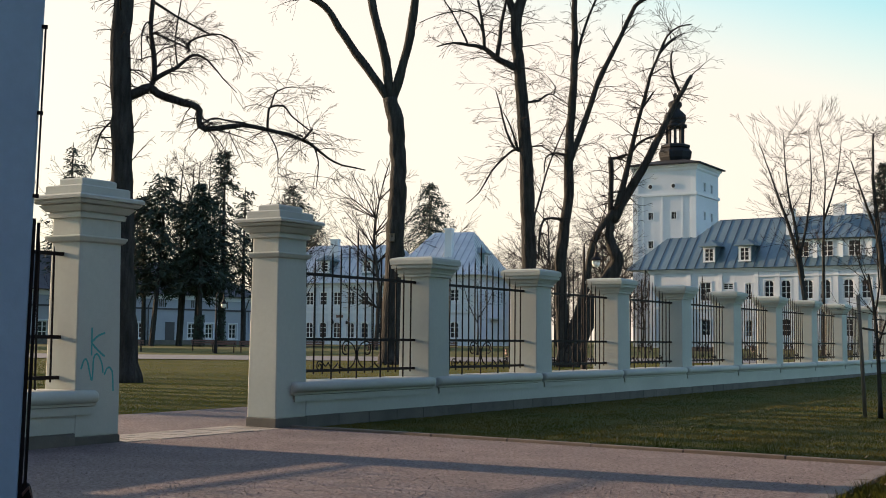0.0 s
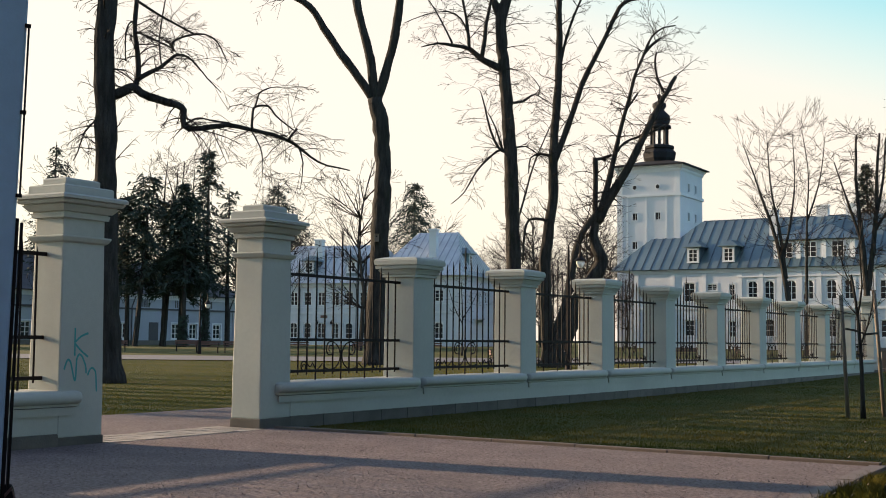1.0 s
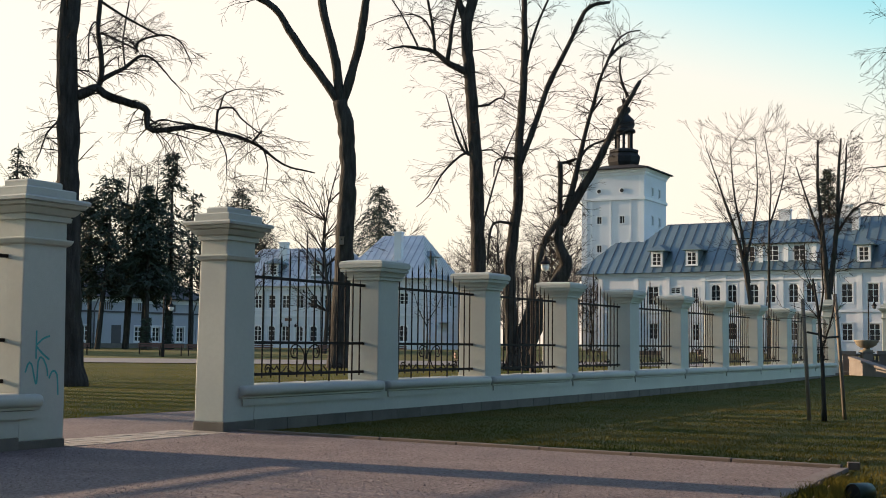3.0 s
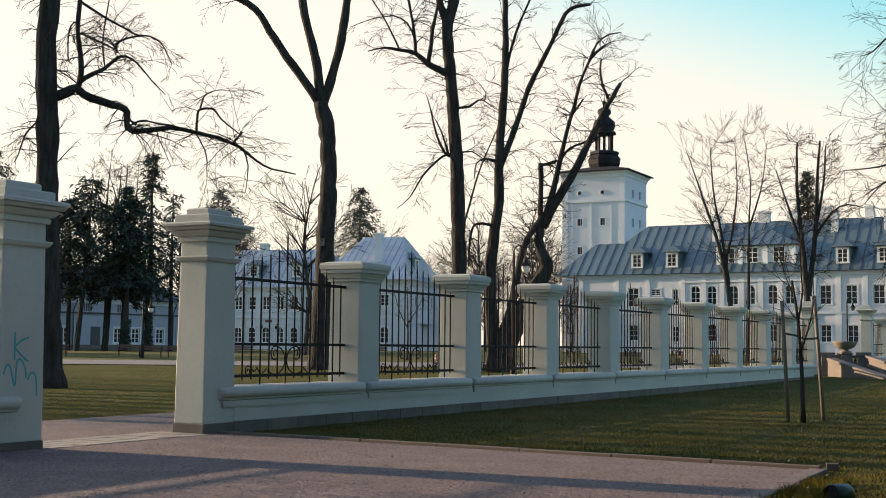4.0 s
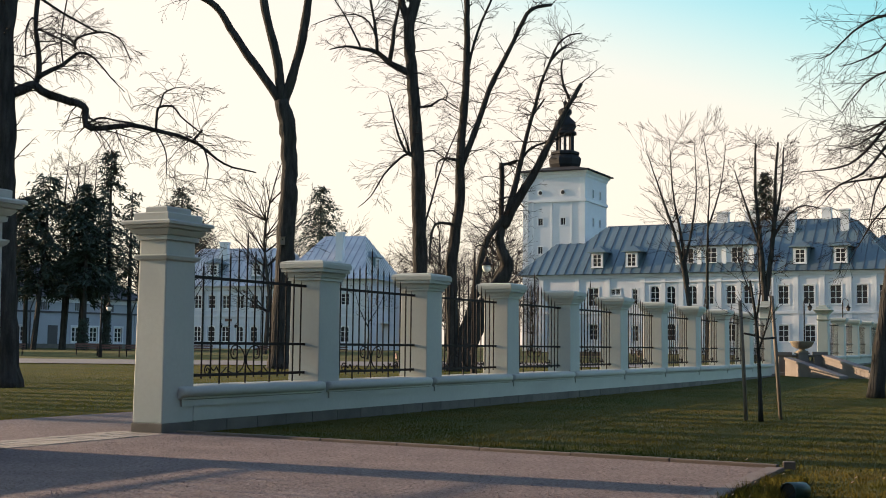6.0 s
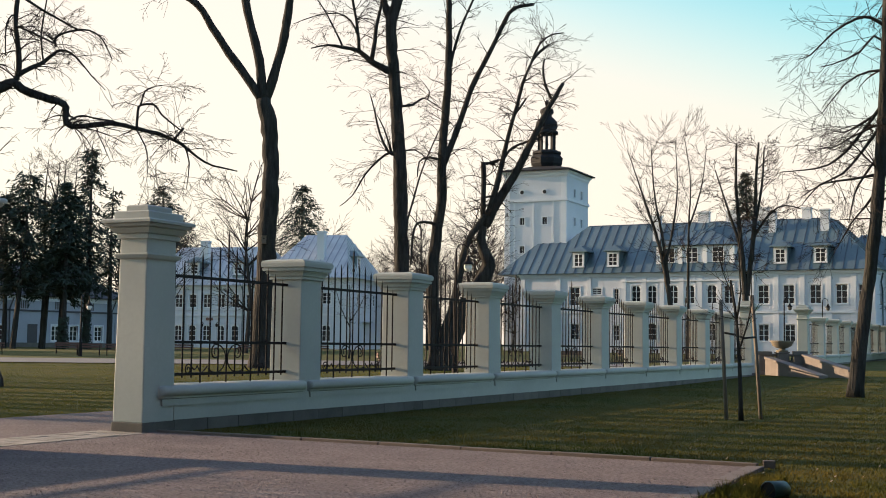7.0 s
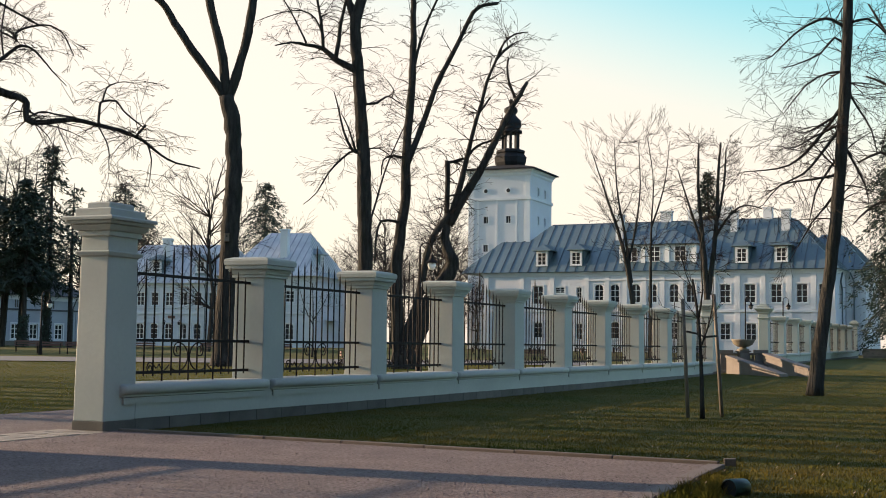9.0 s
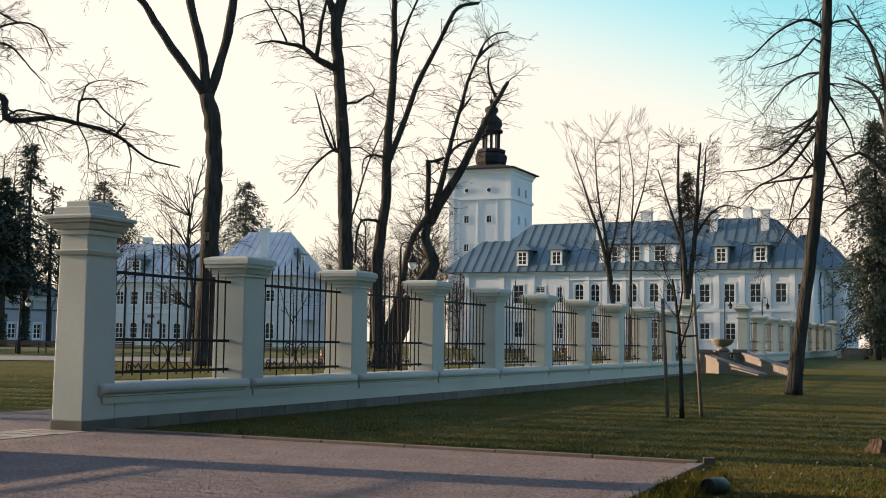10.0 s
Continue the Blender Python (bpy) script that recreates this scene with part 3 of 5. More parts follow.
twisted_side = [  # lesser branches of the twisted tree
    ([(0.09, 11.09), (0.34, 12.14), (0.61, 12.95), (0.98, 13.8)], 0.055, 0.04),
    ([(3.94, 9.97), (3.65, 10.6), (3.57, 11.23), (3.63, 11.59)], 0.05, 0.03),
    ([(3.16, 11.49), (3.45, 11.82), (3.73, 12.03)], 0.06, 0.05),
    ([(2.07, 7.68), (2.33, 8.1), (2.68, 8.35), (3.3, 8.55), (3.98, 8.93)], 0.055, 0.03),
    ([(2.54, 9.48), (2.79, 9.81), (2.95, 10.06)], 0.045, 0.03),
    ([(-0.27, 5.22), (-0.5, 5.39), (-1.02, 5.38), (-1.18, 4.8), (-1.22, 3.87)], 0.065, 0.03),
    ([(-0.14, 7.72), (-0.62, 7.81), (-0.97, 7.66), (-1.03, 7.1)], 0.045, 0.02),
    ([(1.39, 7.6), (1.7, 7.66), (2.0, 7.78)], 0.06, 0.05),
]
bare_tree("twisted_tree", "bare twin-stemmed tree with a thick twisted leaning trunk", (4.71, 45.76), [
    ([(-0.2, -0.1), (-0.02, 0.35), (0.26, 1.06), (0.6, 1.82), (0.95, 2.54), (1.36, 3.26), (1.6, 3.82), (1.54, 4.19), (1.37, 4.56), (1.35, 5.12), (1.45, 5.74)], 0.46, 0.13),
    ([(-0.2, 0.4), (-0.15, 1.09), (-0.03, 1.4), (0.25, 2.06), (0.48, 3.05), (0.68, 4.19), (0.9, 4.81), (1.15, 5.22), (1.47, 5.68)], 0.16, 0.11),
    ([(-0.32, -0.1), (-0.33, 1.09), (-0.38, 2.33), (-0.42, 3.15), (-0.39, 4.18), (-0.27, 5.22), (-0.13, 6.26), (-0.14, 7.3), (-0.1, 8.56), (0.03, 10.45), (0.07, 12.57), (0.0, 17.0)], 0.24, 0.07),
    ([(-0.1, 7.5), (0.41, 8.87), (0.93, 10.45), (1.34, 11.29), (1.85, 12.34), (2.29, 13.25), (2.68, 13.52), (3.2, 13.6)], 0.12, 0.06),
    ([(1.38, 5.4), (1.41, 6.68), (1.39, 7.66)], 0.10, 0.09),
    ([(1.46, 5.4), (1.8, 6.47), (2.09, 7.72), (2.33, 8.76), (2.62, 9.81), (2.83, 10.65), (3.16, 11.49), (3.45, 12.12), (3.86, 12.45), (4.33, 12.53)], 0.12, 0.02),
    ([(1.46, 5.3), (2.09, 6.47), (2.5, 7.14), (2.91, 7.93), (3.32, 8.8), (3.71, 9.6), (4.02, 10.12), (4.31, 10.64)], 0.19, 0.07),
] + twisted_side, 11, twigs=24, reach=1.15, droop=0.1, clear=0.4, fine=0.0050, kids=3, start=0.08, flare=1.15, spread=0.65)
lean_side = [  # lesser branches of the leaning tree
    ([(0.62, 6.14), (-0.02, 5.84), (-0.4, 5.63), (-0.71, 5.66)], 0.03, 0.008),
    ([(0.58, 5.82), (0.89, 5.23), (1.13, 4.71), (1.19, 4.33)], 0.034, 0.010),
    ([(0.68, 7.05), (0.97, 6.52), (1.27, 5.99), (1.38, 5.48)], 0.034, 0.010),
    ([(0.57, 5.43), (0.22, 4.92), (0.03, 4.54), (-0.1, 3.9)], 0.034, 0.010),
    ([(0.6, 6.4), (0.1, 6.1), (-0.21, 5.98), (-0.52, 6.08)], 0.03, 0.008),
    ([(0.77, 8.4), (1.2, 8.5), (1.6, 8.1), (1.9, 7.6)], 0.034, 0.008),
]
bare_tree("leaning_tree", "slender bare tree with drooping fine branches on the lawn", (11.98, 27.00), [
    ([(-0.01, 0.0), (0.09, 1.02), (0.24, 2.04), (0.4, 3.31), (0.55, 4.72), (0.67, 6.4), (0.74, 7.7), (0.79, 9.01), (0.9, 12.5)], 0.155, 0.10),
    ([(0.65, 6.55), (0.22, 5.96), (-0.15, 5.52), (-0.53, 5.24), (-1.03, 5.14), (-1.54, 5.12)], 0.045, 0.010),
    ([(0.6, 6.05), (0.16, 5.44), (-0.22, 5.0), (-0.72, 4.75), (-1.1, 4.3)], 0.042, 0.010),
    ([(0.55, 4.98), (-0.03, 4.89), (-0.65, 4.81), (-1.06, 4.56)], 0.036, 0.010),
    ([(0.52, 4.65), (0.27, 4.28), (-0.04, 3.9), (-0.29, 3.45)], 0.034, 0.010),
    ([(0.76, 8.32), (0.43, 8.55), (0.12, 8.55), (-0.38, 8.28), (-0.89, 7.78), (-1.21, 7.71)], 0.045, 0.008),
    ([(0.74, 7.9), (0.49, 8.13), (0.18, 7.79), (-0.39, 7.56), (-0.7, 7.51)], 0.036, 0.008),
    ([(0.71, 7.31), (0.36, 7.33), (-0.14, 7.09), (-0.65, 6.45)], 0.036, 0.008),
] + lean_side, 17, twigs=32, reach=1.25, droop=0.3, clear=0.3, fine=0.0034, kids=3, spread=0.7)
bare_tree("old_tree", OLD, (21.28, 39.65), [
    ([(0.0, 0.0), (0.01, 3.18), (-0.09, 7.02), (-0.14, 9.93), (0.08, 12.86), (0.2, 15)], 0.323, 0.15),
    ([(-0.11, 7.79), (-0.51, 9.37), (-0.96, 9.98), (-1.6, 10.3)], 0.11, 0.03),
    ([(-0.15, 9.35), (-0.68, 11.14), (-0.94, 11.75), (-1.5, 12.8)], 0.10, 0.03),
    ([(-0.09, 6.63), (-0.63, 7.23), (-1.17, 7.64), (-1.9, 7.3)], 0.10, 0.03),
    ([(-0.09, 5.6), (-0.8, 6.0), (-1.5, 5.8), (-2.1, 5.2)], 0.08, 0.02),
], 19, twigs=24, reach=1.9, droop=0.12, clear=0.4, fine=0.005, kids=3)
bare_tree("court_tree", "bare multi-stemmed tree before the palace", (20.09, 69.14), [
    ([(0.06, 0.0), (-0.17, 3.09), (-0.72, 6.14), (-1.63, 9.06), (-2.61, 12.0)], 0.20, 0.012),
    ([(-0.26, 4.22), (-0.59, 6.79), (-1.05, 9.38), (-1.26, 12.48)], 0.11, 0.012),
    ([(-0.46, 5.18), (-0.02, 7.44), (0.23, 9.7), (0.12, 12.3)], 0.08, 0.012),
], 23, twigs=17, reach=2.3, droop=-0.13, fine=0.0068, kids=3, clear=0.35, spread=0.42)
bare_tree("court_tree", "thin upright bare tree before the palace", (21.43, 70.83), [
    ([(0.0, 0.0), (0.05, 6.96), (0.17, 10.28), (-0.19, 12.95)], 0.12, 0.012),
    ([(0.08, 7.62), (0.79, 9.94), (1.12, 12.6)], 0.06, 0.012),
], 29, twigs=17, reach=2.3, droop=-0.13, fine=0.0068, kids=3, clear=0.45, spread=0.42)
bare_tree("court_tree", "pollarded bare tree with knobbly upright stems", (23.30, 66.01), [
    ([(0.06, 0.0), (-0.12, 3.22), (-0.42, 7.25), (-0.6, 9.75), (-0.54, 11.79)], 0.22, 0.05),
    ([(-0.06, 3.53), (0.37, 7.25), (0.47, 9.74), (0.62, 11.86)], 0.16, 0.05),
    ([(0.37, 7.25), (0.77, 9.42), (0.92, 11.61)], 0.09, 0.03),
    ([(-0.3, 6.01), (-1.21, 8.82), (-1.68, 10.39)], 0.09, 0.03),
    ([(0.2, 6.5), (1.2, 8.0), (2.0, 8.4), (2.8, 8.2)], 0.09, 0.03),
], 31, twigs=16, reach=1.5, droop=0.0, fine=0.009, clear=0.3, kids=4)
bare_tree("sapling", "young bare sapling tied between two stakes", (6.27, 18.09), [
    ([(0.0, 0.0), (-0.02, 0.99), (-0.06, 1.49), (-0.1, 1.83), (-0.14, 2.08)], 0.032, 0.014),
    ([(-0.03, 1.03), (0.07, 1.32), (0.15, 1.66), (0.16, 2.1)], 0.016, 0.006),
    ([(-0.06, 1.49), (0.01, 1.91), (-0.02, 2.51), (0.07, 3.02)], 0.016, 0.004),
    ([(-0.1, 1.83), (-0.25, 2.2), (-0.33, 2.6)], 0.010, 0.004),
], 37, twigs=12, reach=0.6, level=1, droop=-0.2, clear=0.12)


# ---- buildings ----
def plan_m(a, b, z):
    return pose(a[0], a[1], z, 0, 0, math.degrees(math.atan2(b[1] - a[1], b[0] - a[0])))


def pierced_wall(length, height, holes, thick=0.35):
    """A wall along x with its outer face at y = 0; holes are (x0, z0, x1, z1)."""
    xs = sorted({0.0, length, *[h[0] for h in holes], *[h[2] for h in holes]})
    zs = sorted({0.0, height, *[h[1] for h in holes], *[h[3] for h in holes]})
    g = G()
    for xa, xb in zip(xs, xs[1:]):
        for za, zb in zip(zs, zs[1:]):
            cx, cz = (xa + xb) / 2, (za + zb) / 2
            if not any(h[0] < cx < h[2] and h[1] < cz < h[3] for h in holes):
                g.face([(xa, 0, za), (xb, 0, za), (xb, 0, zb), (xa, 0, zb)])
                g.face([(xb, thick, za), (xa, thick, za), (xa, thick, zb), (xb, thick, zb)])
    for x0, z0, x1, z1 in holes:
        g.face([(x0, 0, z0), (x0, thick, z0), (x1, thick, z0), (x1, 0, z0)])
        g.face([(x0, 0, z1), (x1, 0, z1), (x1, thick, z1), (x0, thick, z1)])
        g.face([(x0, 0, z0), (x0, 0, z1), (x0, thick, z1), (x0, thick, z0)])
        g.face([(x1, 0, z0), (x1, thick, z0), (x1, thick, z1), (x1, 0, z1)])
    return g.weld()


window_cache = {}


def window(parent, x, z, w, h, rot=None, arched=False, surround=True):
    """A white casement with cross bars in its opening; x, z: lower left corner of the opening."""
    key = (round(w, 2), round(h, 2), arched)
    if key not in window_cache:
        t = 0.06
        lights = [(x0, h * k / 3 + (t if k == 0 else 0.02), x1, h * (k + 1) / 3 - (t if k == 2 else 0.02)) for k in range(3) for x0, x1 in ((t, w / 2 - 0.035), (w / 2 + 0.035, w - t))]
        fr = pierced_wall(w, h, lights, 0.07)
        fr.v = [(px, py + 0.09, pz) for px, py, pz in fr.v]
        if arched:
            n = 10
            for q in range(n):
                a0, a1 = math.pi * q / n, math.pi * (q + 1) / n
                p = lambda a, r: (w / 2 + r * math.cos(a), h - w / 2 + r * math.sin(a))
                (xa, za), (xb, zb) = p(a0, w / 2), p(a1, w / 2)
                cx = w if (a0 + a1) / 2 < math.pi / 2 else 0
                fr.face([(xa, 0.02, za), (xb, 0.02, zb), (cx, 0.02, h)])
        sur = G()
        sur.box(-0.16, -0.05, -0.12, w + 0.16, 0.02, -0.02)
        for a, b, c, d in ((-0.14, -0.02, -0.02, h + 0.14), (w + 0.02, -0.02, w + 0.14, h + 0.14), (-0.02, h + 0.02, w + 0.02, h + 0.14)):
            sur.box(a, -0.035, b, c, 0.0, d)
        window_cache[key] = (fr.mesh("window_frame", FRAMEW), G().box(0.02, 0.125, 0.02, w - 0.02, 0.133, h - 0.02).mesh("pane", GLASS), sur.mesh("window_surround", TRIM))
    frame_me, pane_me, sur_me = window_cache[key]
    m = (rot or Matrix()) @ pose(x, 0, z)
    ob = part("window", frame_me, FRAMEW, parent, at=m)
    part("pane", pane_me, GLASS, ob)
    if surround:
        part("window_surround", sur_me, TRIM, ob)
    return ob


def roof_slopes(ob, polys, mat=ROOF, seam=None, thick=0.08):
    """Roof surfaces with standing seams up each slope; polys: point lists, the eaves edge first."""
    g, sm = G(), G()
    for poly in polys:
        p = [Vector(q) for q in poly]
        nrm = (p[1] - p[0]).cross(p[2] - p[0]).normalized()
        if nrm.z < 0:
            nrm = -nrm
        g.face([q + nrm * 0.0 for q in p])
        g.face([q - nrm * thick for q in reversed(p)])
        for q in range(len(p)):
            a, b = p[q], p[(q + 1) % len(p)]
            g.face([a, b, b - nrm * thick, a - nrm * thick])
        if seam:
            e = p[1] - p[0]
            length = e.length
            e.normalize()
            up = nrm.cross(e).normalized()
            if up.z < 0:
                up = -up
            flat = [((q - p[0]).dot(e), (q - p[0]).dot(up)) for q in p]
            lo, hi = min(f[0] for f in flat), max(f[0] for f in flat)
            x = lo + seam / 2
            while x < hi:
                ys = []
                for (xa, ya), (xb, yb) in zip(flat, flat[1:] + flat[:1]):
                    if (xa - x) * (xb - x) < 0:
                        ys.append(ya + (yb - ya) * (x - xa) / (xb - xa))
                if len(ys) >= 2 and max(ys) - min(ys) > 0.3:
                    a, b = p[0] + e * x + up * min(ys), p[0] + e * x + up * max(ys)
                    o, w = nrm * 0.07, e * 0.035
                    sm.face([a - w, a - w * 0.6 + o, b - w * 0.6 + o, b - w])
                    sm.face([a + w * 0.6 + o, a + w, b + w, b + w * 0.6 + o])
                    sm.face([a - w * 0.6 + o, a + w * 0.6 + o, b + w * 0.6 + o, b - w * 0.6 + o])
                x += seam
    r = part("roof", g, mat, ob)
    if sm.v:
        tagged(part("seam_work", sm, PALESEAM if mat is PALEROOF else SEAM, r, "standing metal seams"), kind="stuff")
    return r


def hip_roof(ob, x0, y0, x1, y1, z, over, run, top, seam=1.1, mat=ROOF, flare=0.0, end=None):
    """A hipped roof over a rectangle, up to a ridge `run` metres in from each side; flare: width of a flatter strip at the eaves; end: another run for the short sides."""
    x0, y0, x1, y1 = x0 - over, y0 - over, x1 + over, y1 + over
    rx, ry = (end or run) + over, min(run + over, (y1 - y0) / 2 - 0.02)
    a, b, c, d = (x0, y0, z), (x1, y0, z), (x1, y1, z), (x0, y1, z)
    e, f, h, i = (x0 + rx, y0 + ry, top), (x1 - rx, y0 + ry, top), (x1 - rx, y1 - ry, top), (x0 + rx, y1 - ry, top)
    polys = []
    if flare:
        k, zz = flare, z + 0.55 * flare
        a2, b2, c2, d2 = (x0 + k, y0 + k, zz), (x1 - k, y0 + k, zz), (x1 - k, y1 - k, zz), (x0 + k, y1 - k, zz)
        polys = [[a, b, b2, a2], [b, c, c2, b2], [c, d, d2, c2], [d, a, a2, d2]]
        a, b, c, d = a2, b2, c2, d2
    return roof_slopes(ob, polys + [[a, b, f, e], [b, c, h, f], [c, d, i, h], [d, a, e, i], [e, f, h, i]], mat, seam)


def house_shell(ob, length, depth, height, front_holes, side_holes=(), cornice=0.35, wall=WHITE):
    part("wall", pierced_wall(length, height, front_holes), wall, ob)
    part("wall", pierced_wall(depth, height, list(side_holes)), WHITE, ob, at=pose(length, 0, 0, 0, 0, 90))
    part("wall", pierced_wall(length, height, []), WHITE, ob, at=pose(length, depth, 0, 0, 0, 180))
    part("wall", pierced_wall(depth, height, []), WHITE, ob, at=pose(0, depth, 0, 0, 0, 270))
    part("floor", G().box(0.4, 0.4, 0, length - 0.4, depth - 0.4, 0.1), DARKROOF, ob)
    c = G()
    for zz, o in ((height - 0.45, 0.10), (height - 0.30, 0.18), (height - 0.15, 0.30)):
        c.box(-o, -o, zz, length + o, depth + o, zz + 0.15)
    part("cornice", c, TRIM, ob, "white moulded cornice")


def chimney(parent, x, y, z0, z1, w=0.9, d=0.7):
    g = G().box(x, y, z0, x + w, y + d, z1).box(x - 0.08, y - 0.08, z1, x + w + 0.08, y + d + 0.08, z1 + 0.18)
    return part("chimney", g, TRIM, parent, "white rendered chimney")


def dormer(parent, x, y, z, w=1.5, h=1.9, depth=2.6):
    """A zinc-cheeked dormer with a white window front under a small hipped roof."""
    ob = part("dormer", G().box(x - w / 2, y, z - 0.35, x + w / 2, y + depth, z + h), ROOF, parent, "zinc-clad dormer")
    ww, wh = w * 0.66, h * 0.78
    a, b = x - ww / 2, x + ww / 2
    front = G().box(a - 0.16, y - 0.06, z, a, y - 0.002, z + wh + 0.26).box(b, y - 0.06, z, b + 0.16, y - 0.002, z + wh + 0.26)
    front.box(a, y - 0.06, z + wh + 0.1, b, y - 0.002, z + wh + 0.26).box(a - 0.2, y - 0.12, z - 0.02, b + 0.2, y - 0.002, z + 0.1)
    part("dormer_front", front, TRIM, ob, "white dormer surround")
    o, top = 0.34, z + h + 0.46 * w
    x0, x1, y0, y1, zr = x - w / 2 - o, x + w / 2 + o, y - 0.36, y + depth, z + h
    r = G()
    r.face([(x0, y0, zr), (x1, y0, zr), (x, y0 + 0.55 * w, top)])
    r.face([(x1, y0, zr), (x1, y1, zr), (x, y1 + 1.3, top), (x, y0 + 0.55 * w, top)])
    r.face([(x0, y1, zr), (x0, y0, zr), (x, y0 + 0.55 * w, top), (x, y1 + 1.3, top)])
    r.box(x0, y0, zr - 0.09, x1, y1, zr)
    part("dormer_roof", r, ROOF, ob)
    window(ob, a, z + 0.1, ww, wh, rot=pose(0, y - 0.145, 0), surround=False)
    return ob


def upright_row(xs, z, w, h):
    return [(x - w / 2, z, x + w / 2, z + h) for x in xs]


def low_house():
    a, b = Vector((-33.0, 97.0)), Vector((-15.0, 119.2))
    length = 25.2
    ob = thing("service_wing", plan_m(a, b, 0.30), "long low white service wing under a dark roof", "building")
    xs = [2.6, 5.7, 8.8, 11.9, 17.55, 19.5, 22.26]
    holes = upright_row(xs, 0.62, 0.85, 1.28)
    # front wall darkened in colour for the shade on it; other walls stay white
    house_shell(ob, length, 8.0, 4.4, holes, wall=SHADEWASH)
    for h in holes:
        window(ob, h[0], h[1], h[2] - h[0], h[3] - h[1])
    hip_roof(ob, 0, 0, length, 8.0, 4.4, 0.5, 4.2, 7.4, None, DARKROOF)
    part("base_course", G().box(-0.05, -0.06, -0.4, length + 0.05, 0.0, 0.45), CEMENT, ob)
    part("string_course", G().box(0, -0.10, 3.05, length, 0.0, 3.2), DARKROOF, ob)
    part("door", G().box(14.6, -0.03, 0.0, 15.6, 0.0, 2.0), DARKROOF, ob, "dark plank door")
    for x in (12.7, 23.67):
        part("downpipe", G().tube([(x, -0.12, 0.0), (x, -0.12, 3.3), (x + 0.25, -0.3, 4.2)], 0.06, 6), DARKROOF, ob)
    for x in (8.2, 9.9, 17.2, 19.2):
        part("roof_light", G().frustum(x, 1.0, x + 0.9, 2.2, 5.0, x, 1.05, x + 0.9, 2.15, 5.75), GLASS, ob)
    for x in (4.2, 7.3, 10.3, 16.6, 18.5, 21.0, 24.4):
        part("pilaster", G().box(x - 0.3, -0.07, 0.45, x + 0.3, 0.0, 3.05), SHADEWASH, ob)
    for x in (13.4, 17.4, 20.4):
        for k in range(6):
            part("baluster", G().box(x + 0.22 * k, -0.05, 3.3, x + 0.22 * k + 0.1, -0.002, 3.95), CEMENT, ob)
    return ob


def side_house():
    a, c = Vector((-19.8, 140.5)), Vector((3.96, 131.9))
    length, wide = (c - a).length, 10.5
    ob = thing("side_building", plan_m(a, c, 0.33), "two-storey white side building with zinc mansard roof", "building")
    xs = [2.2 + 1.65 * i for i in range(8)]
    up, down = upright_row(xs, 4.33, 0.85, 1.42), upright_row(xs, 0.76, 0.85, 1.66)
    main = length - wide
    house_shell(ob, main, 9.5, 6.75, up + down)
    for i, h in enumerate(up + down):
        window(ob, h[0], h[1], 0.85, h[3] - h[1], arched=i >= len(up))
    part("string_course", G().box(-0.08, -0.10, 3.4, main, 0.0, 3.65), TRIM, ob)
    part("sill_course", G().box(-0.06, -0.07, 4.05, main, 0.0, 4.17), TRIM, ob)
    for x in (0.4, 4.6, 8.0, 11.3, 14.4):
        part("pilaster", G().box(x - 0.2, -0.08, 0.0, x + 0.2, 0.0, 6.2), TRIM, ob)
    part("plaque", G().box(8.75, -0.05, 2.95, 9.55, 0.0, 3.25), BENCHWOOD, ob, "small red plaque above the entrance")
    for x in (8.5, 10.2):
        lantern = part("wall_lamp", G().tube([(x, 0.0, 2.6), (x, -0.3, 2.75), (x, -0.42, 2.6)], 0.025, 6), IRON, ob, "black bracket lamp")
        part("lantern", G().lathe([(0.05, 2.25), (0.13, 2.3), (0.15, 2.5), (0.05, 2.62)], 8, (x, -0.42)), IRON, lantern)
    for x in (6.3, 13.0):
        part("downpipe", G().tube([(x, -0.16, 0.0), (x, -0.16, 6.1), (x, -0.45, 6.6)], 0.06, 6), SEAM, ob, "zinc downpipe")
    hip_roof(ob, 0, 0, main + 3, 9.5, 6.75, 0.45, 4.7, 11.2, 0.75, PALEROOF, 1.1, 3.6)
    for x in (6.85, 11.95):
        dormer(ob, x, 0.9, 7.9, 1.3, 1.4)
    chimney(ob, 6.7, 2.6, 9.2, 11.6, 0.9)
    pav = thing("corner_pavilion", plan_m(a, c, 0.33) @ pose(main, -0.5, 0), "taller white corner pavilion with hipped zinc roof", "building")
    fu, fd = upright_row([2.2, 5.0, 7.8], 4.75, 0.95, 1.2), upright_row([2.2, 5.0, 7.8], 0.85, 0.95, 1.7)
    side = upright_row([2.4, 5.2, 8.0], 4.75, 0.95, 1.2)
    house_shell(pav, wide, 14.0, 7.5, fu + fd, side)
    for i, h in enumerate(fu + fd):
        window(pav, h[0], h[1], 0.95, h[3] - h[1], arched=i >= 3)
    for h in side:
        window(pav, h[0], h[1], 0.95, 1.2, rot=pose(wide, 0, 0, 0, 0, 90))
    part("string_course", G().box(-0.08, -0.10, 3.5, wide + 0.08, 0.0, 3.75), TRIM, pav)
    part("sill_course", G().box(-0.06, -0.07, 4.45, wide + 0.06, 0.0, 4.58), TRIM, pav)
    part("downpipe", G().tube([(0.75, -0.16, 0.0), (0.75, -0.16, 6.8), (0.75, -0.5, 7.35)], 0.06, 6), SEAM, pav, "zinc downpipe")
    part("canopy", G().box(wide, 3.8, 2.9, wide + 1.2, 6.6, 3.05), TRIM, pav, "thin white door canopy")
    for x in (0.3, 3.6, 6.4, wide - 0.3):
        part("pilaster", G().box(x - 0.22, -0.08, 0.0, x + 0.22, 0.0, 7.0), TRIM, pav)
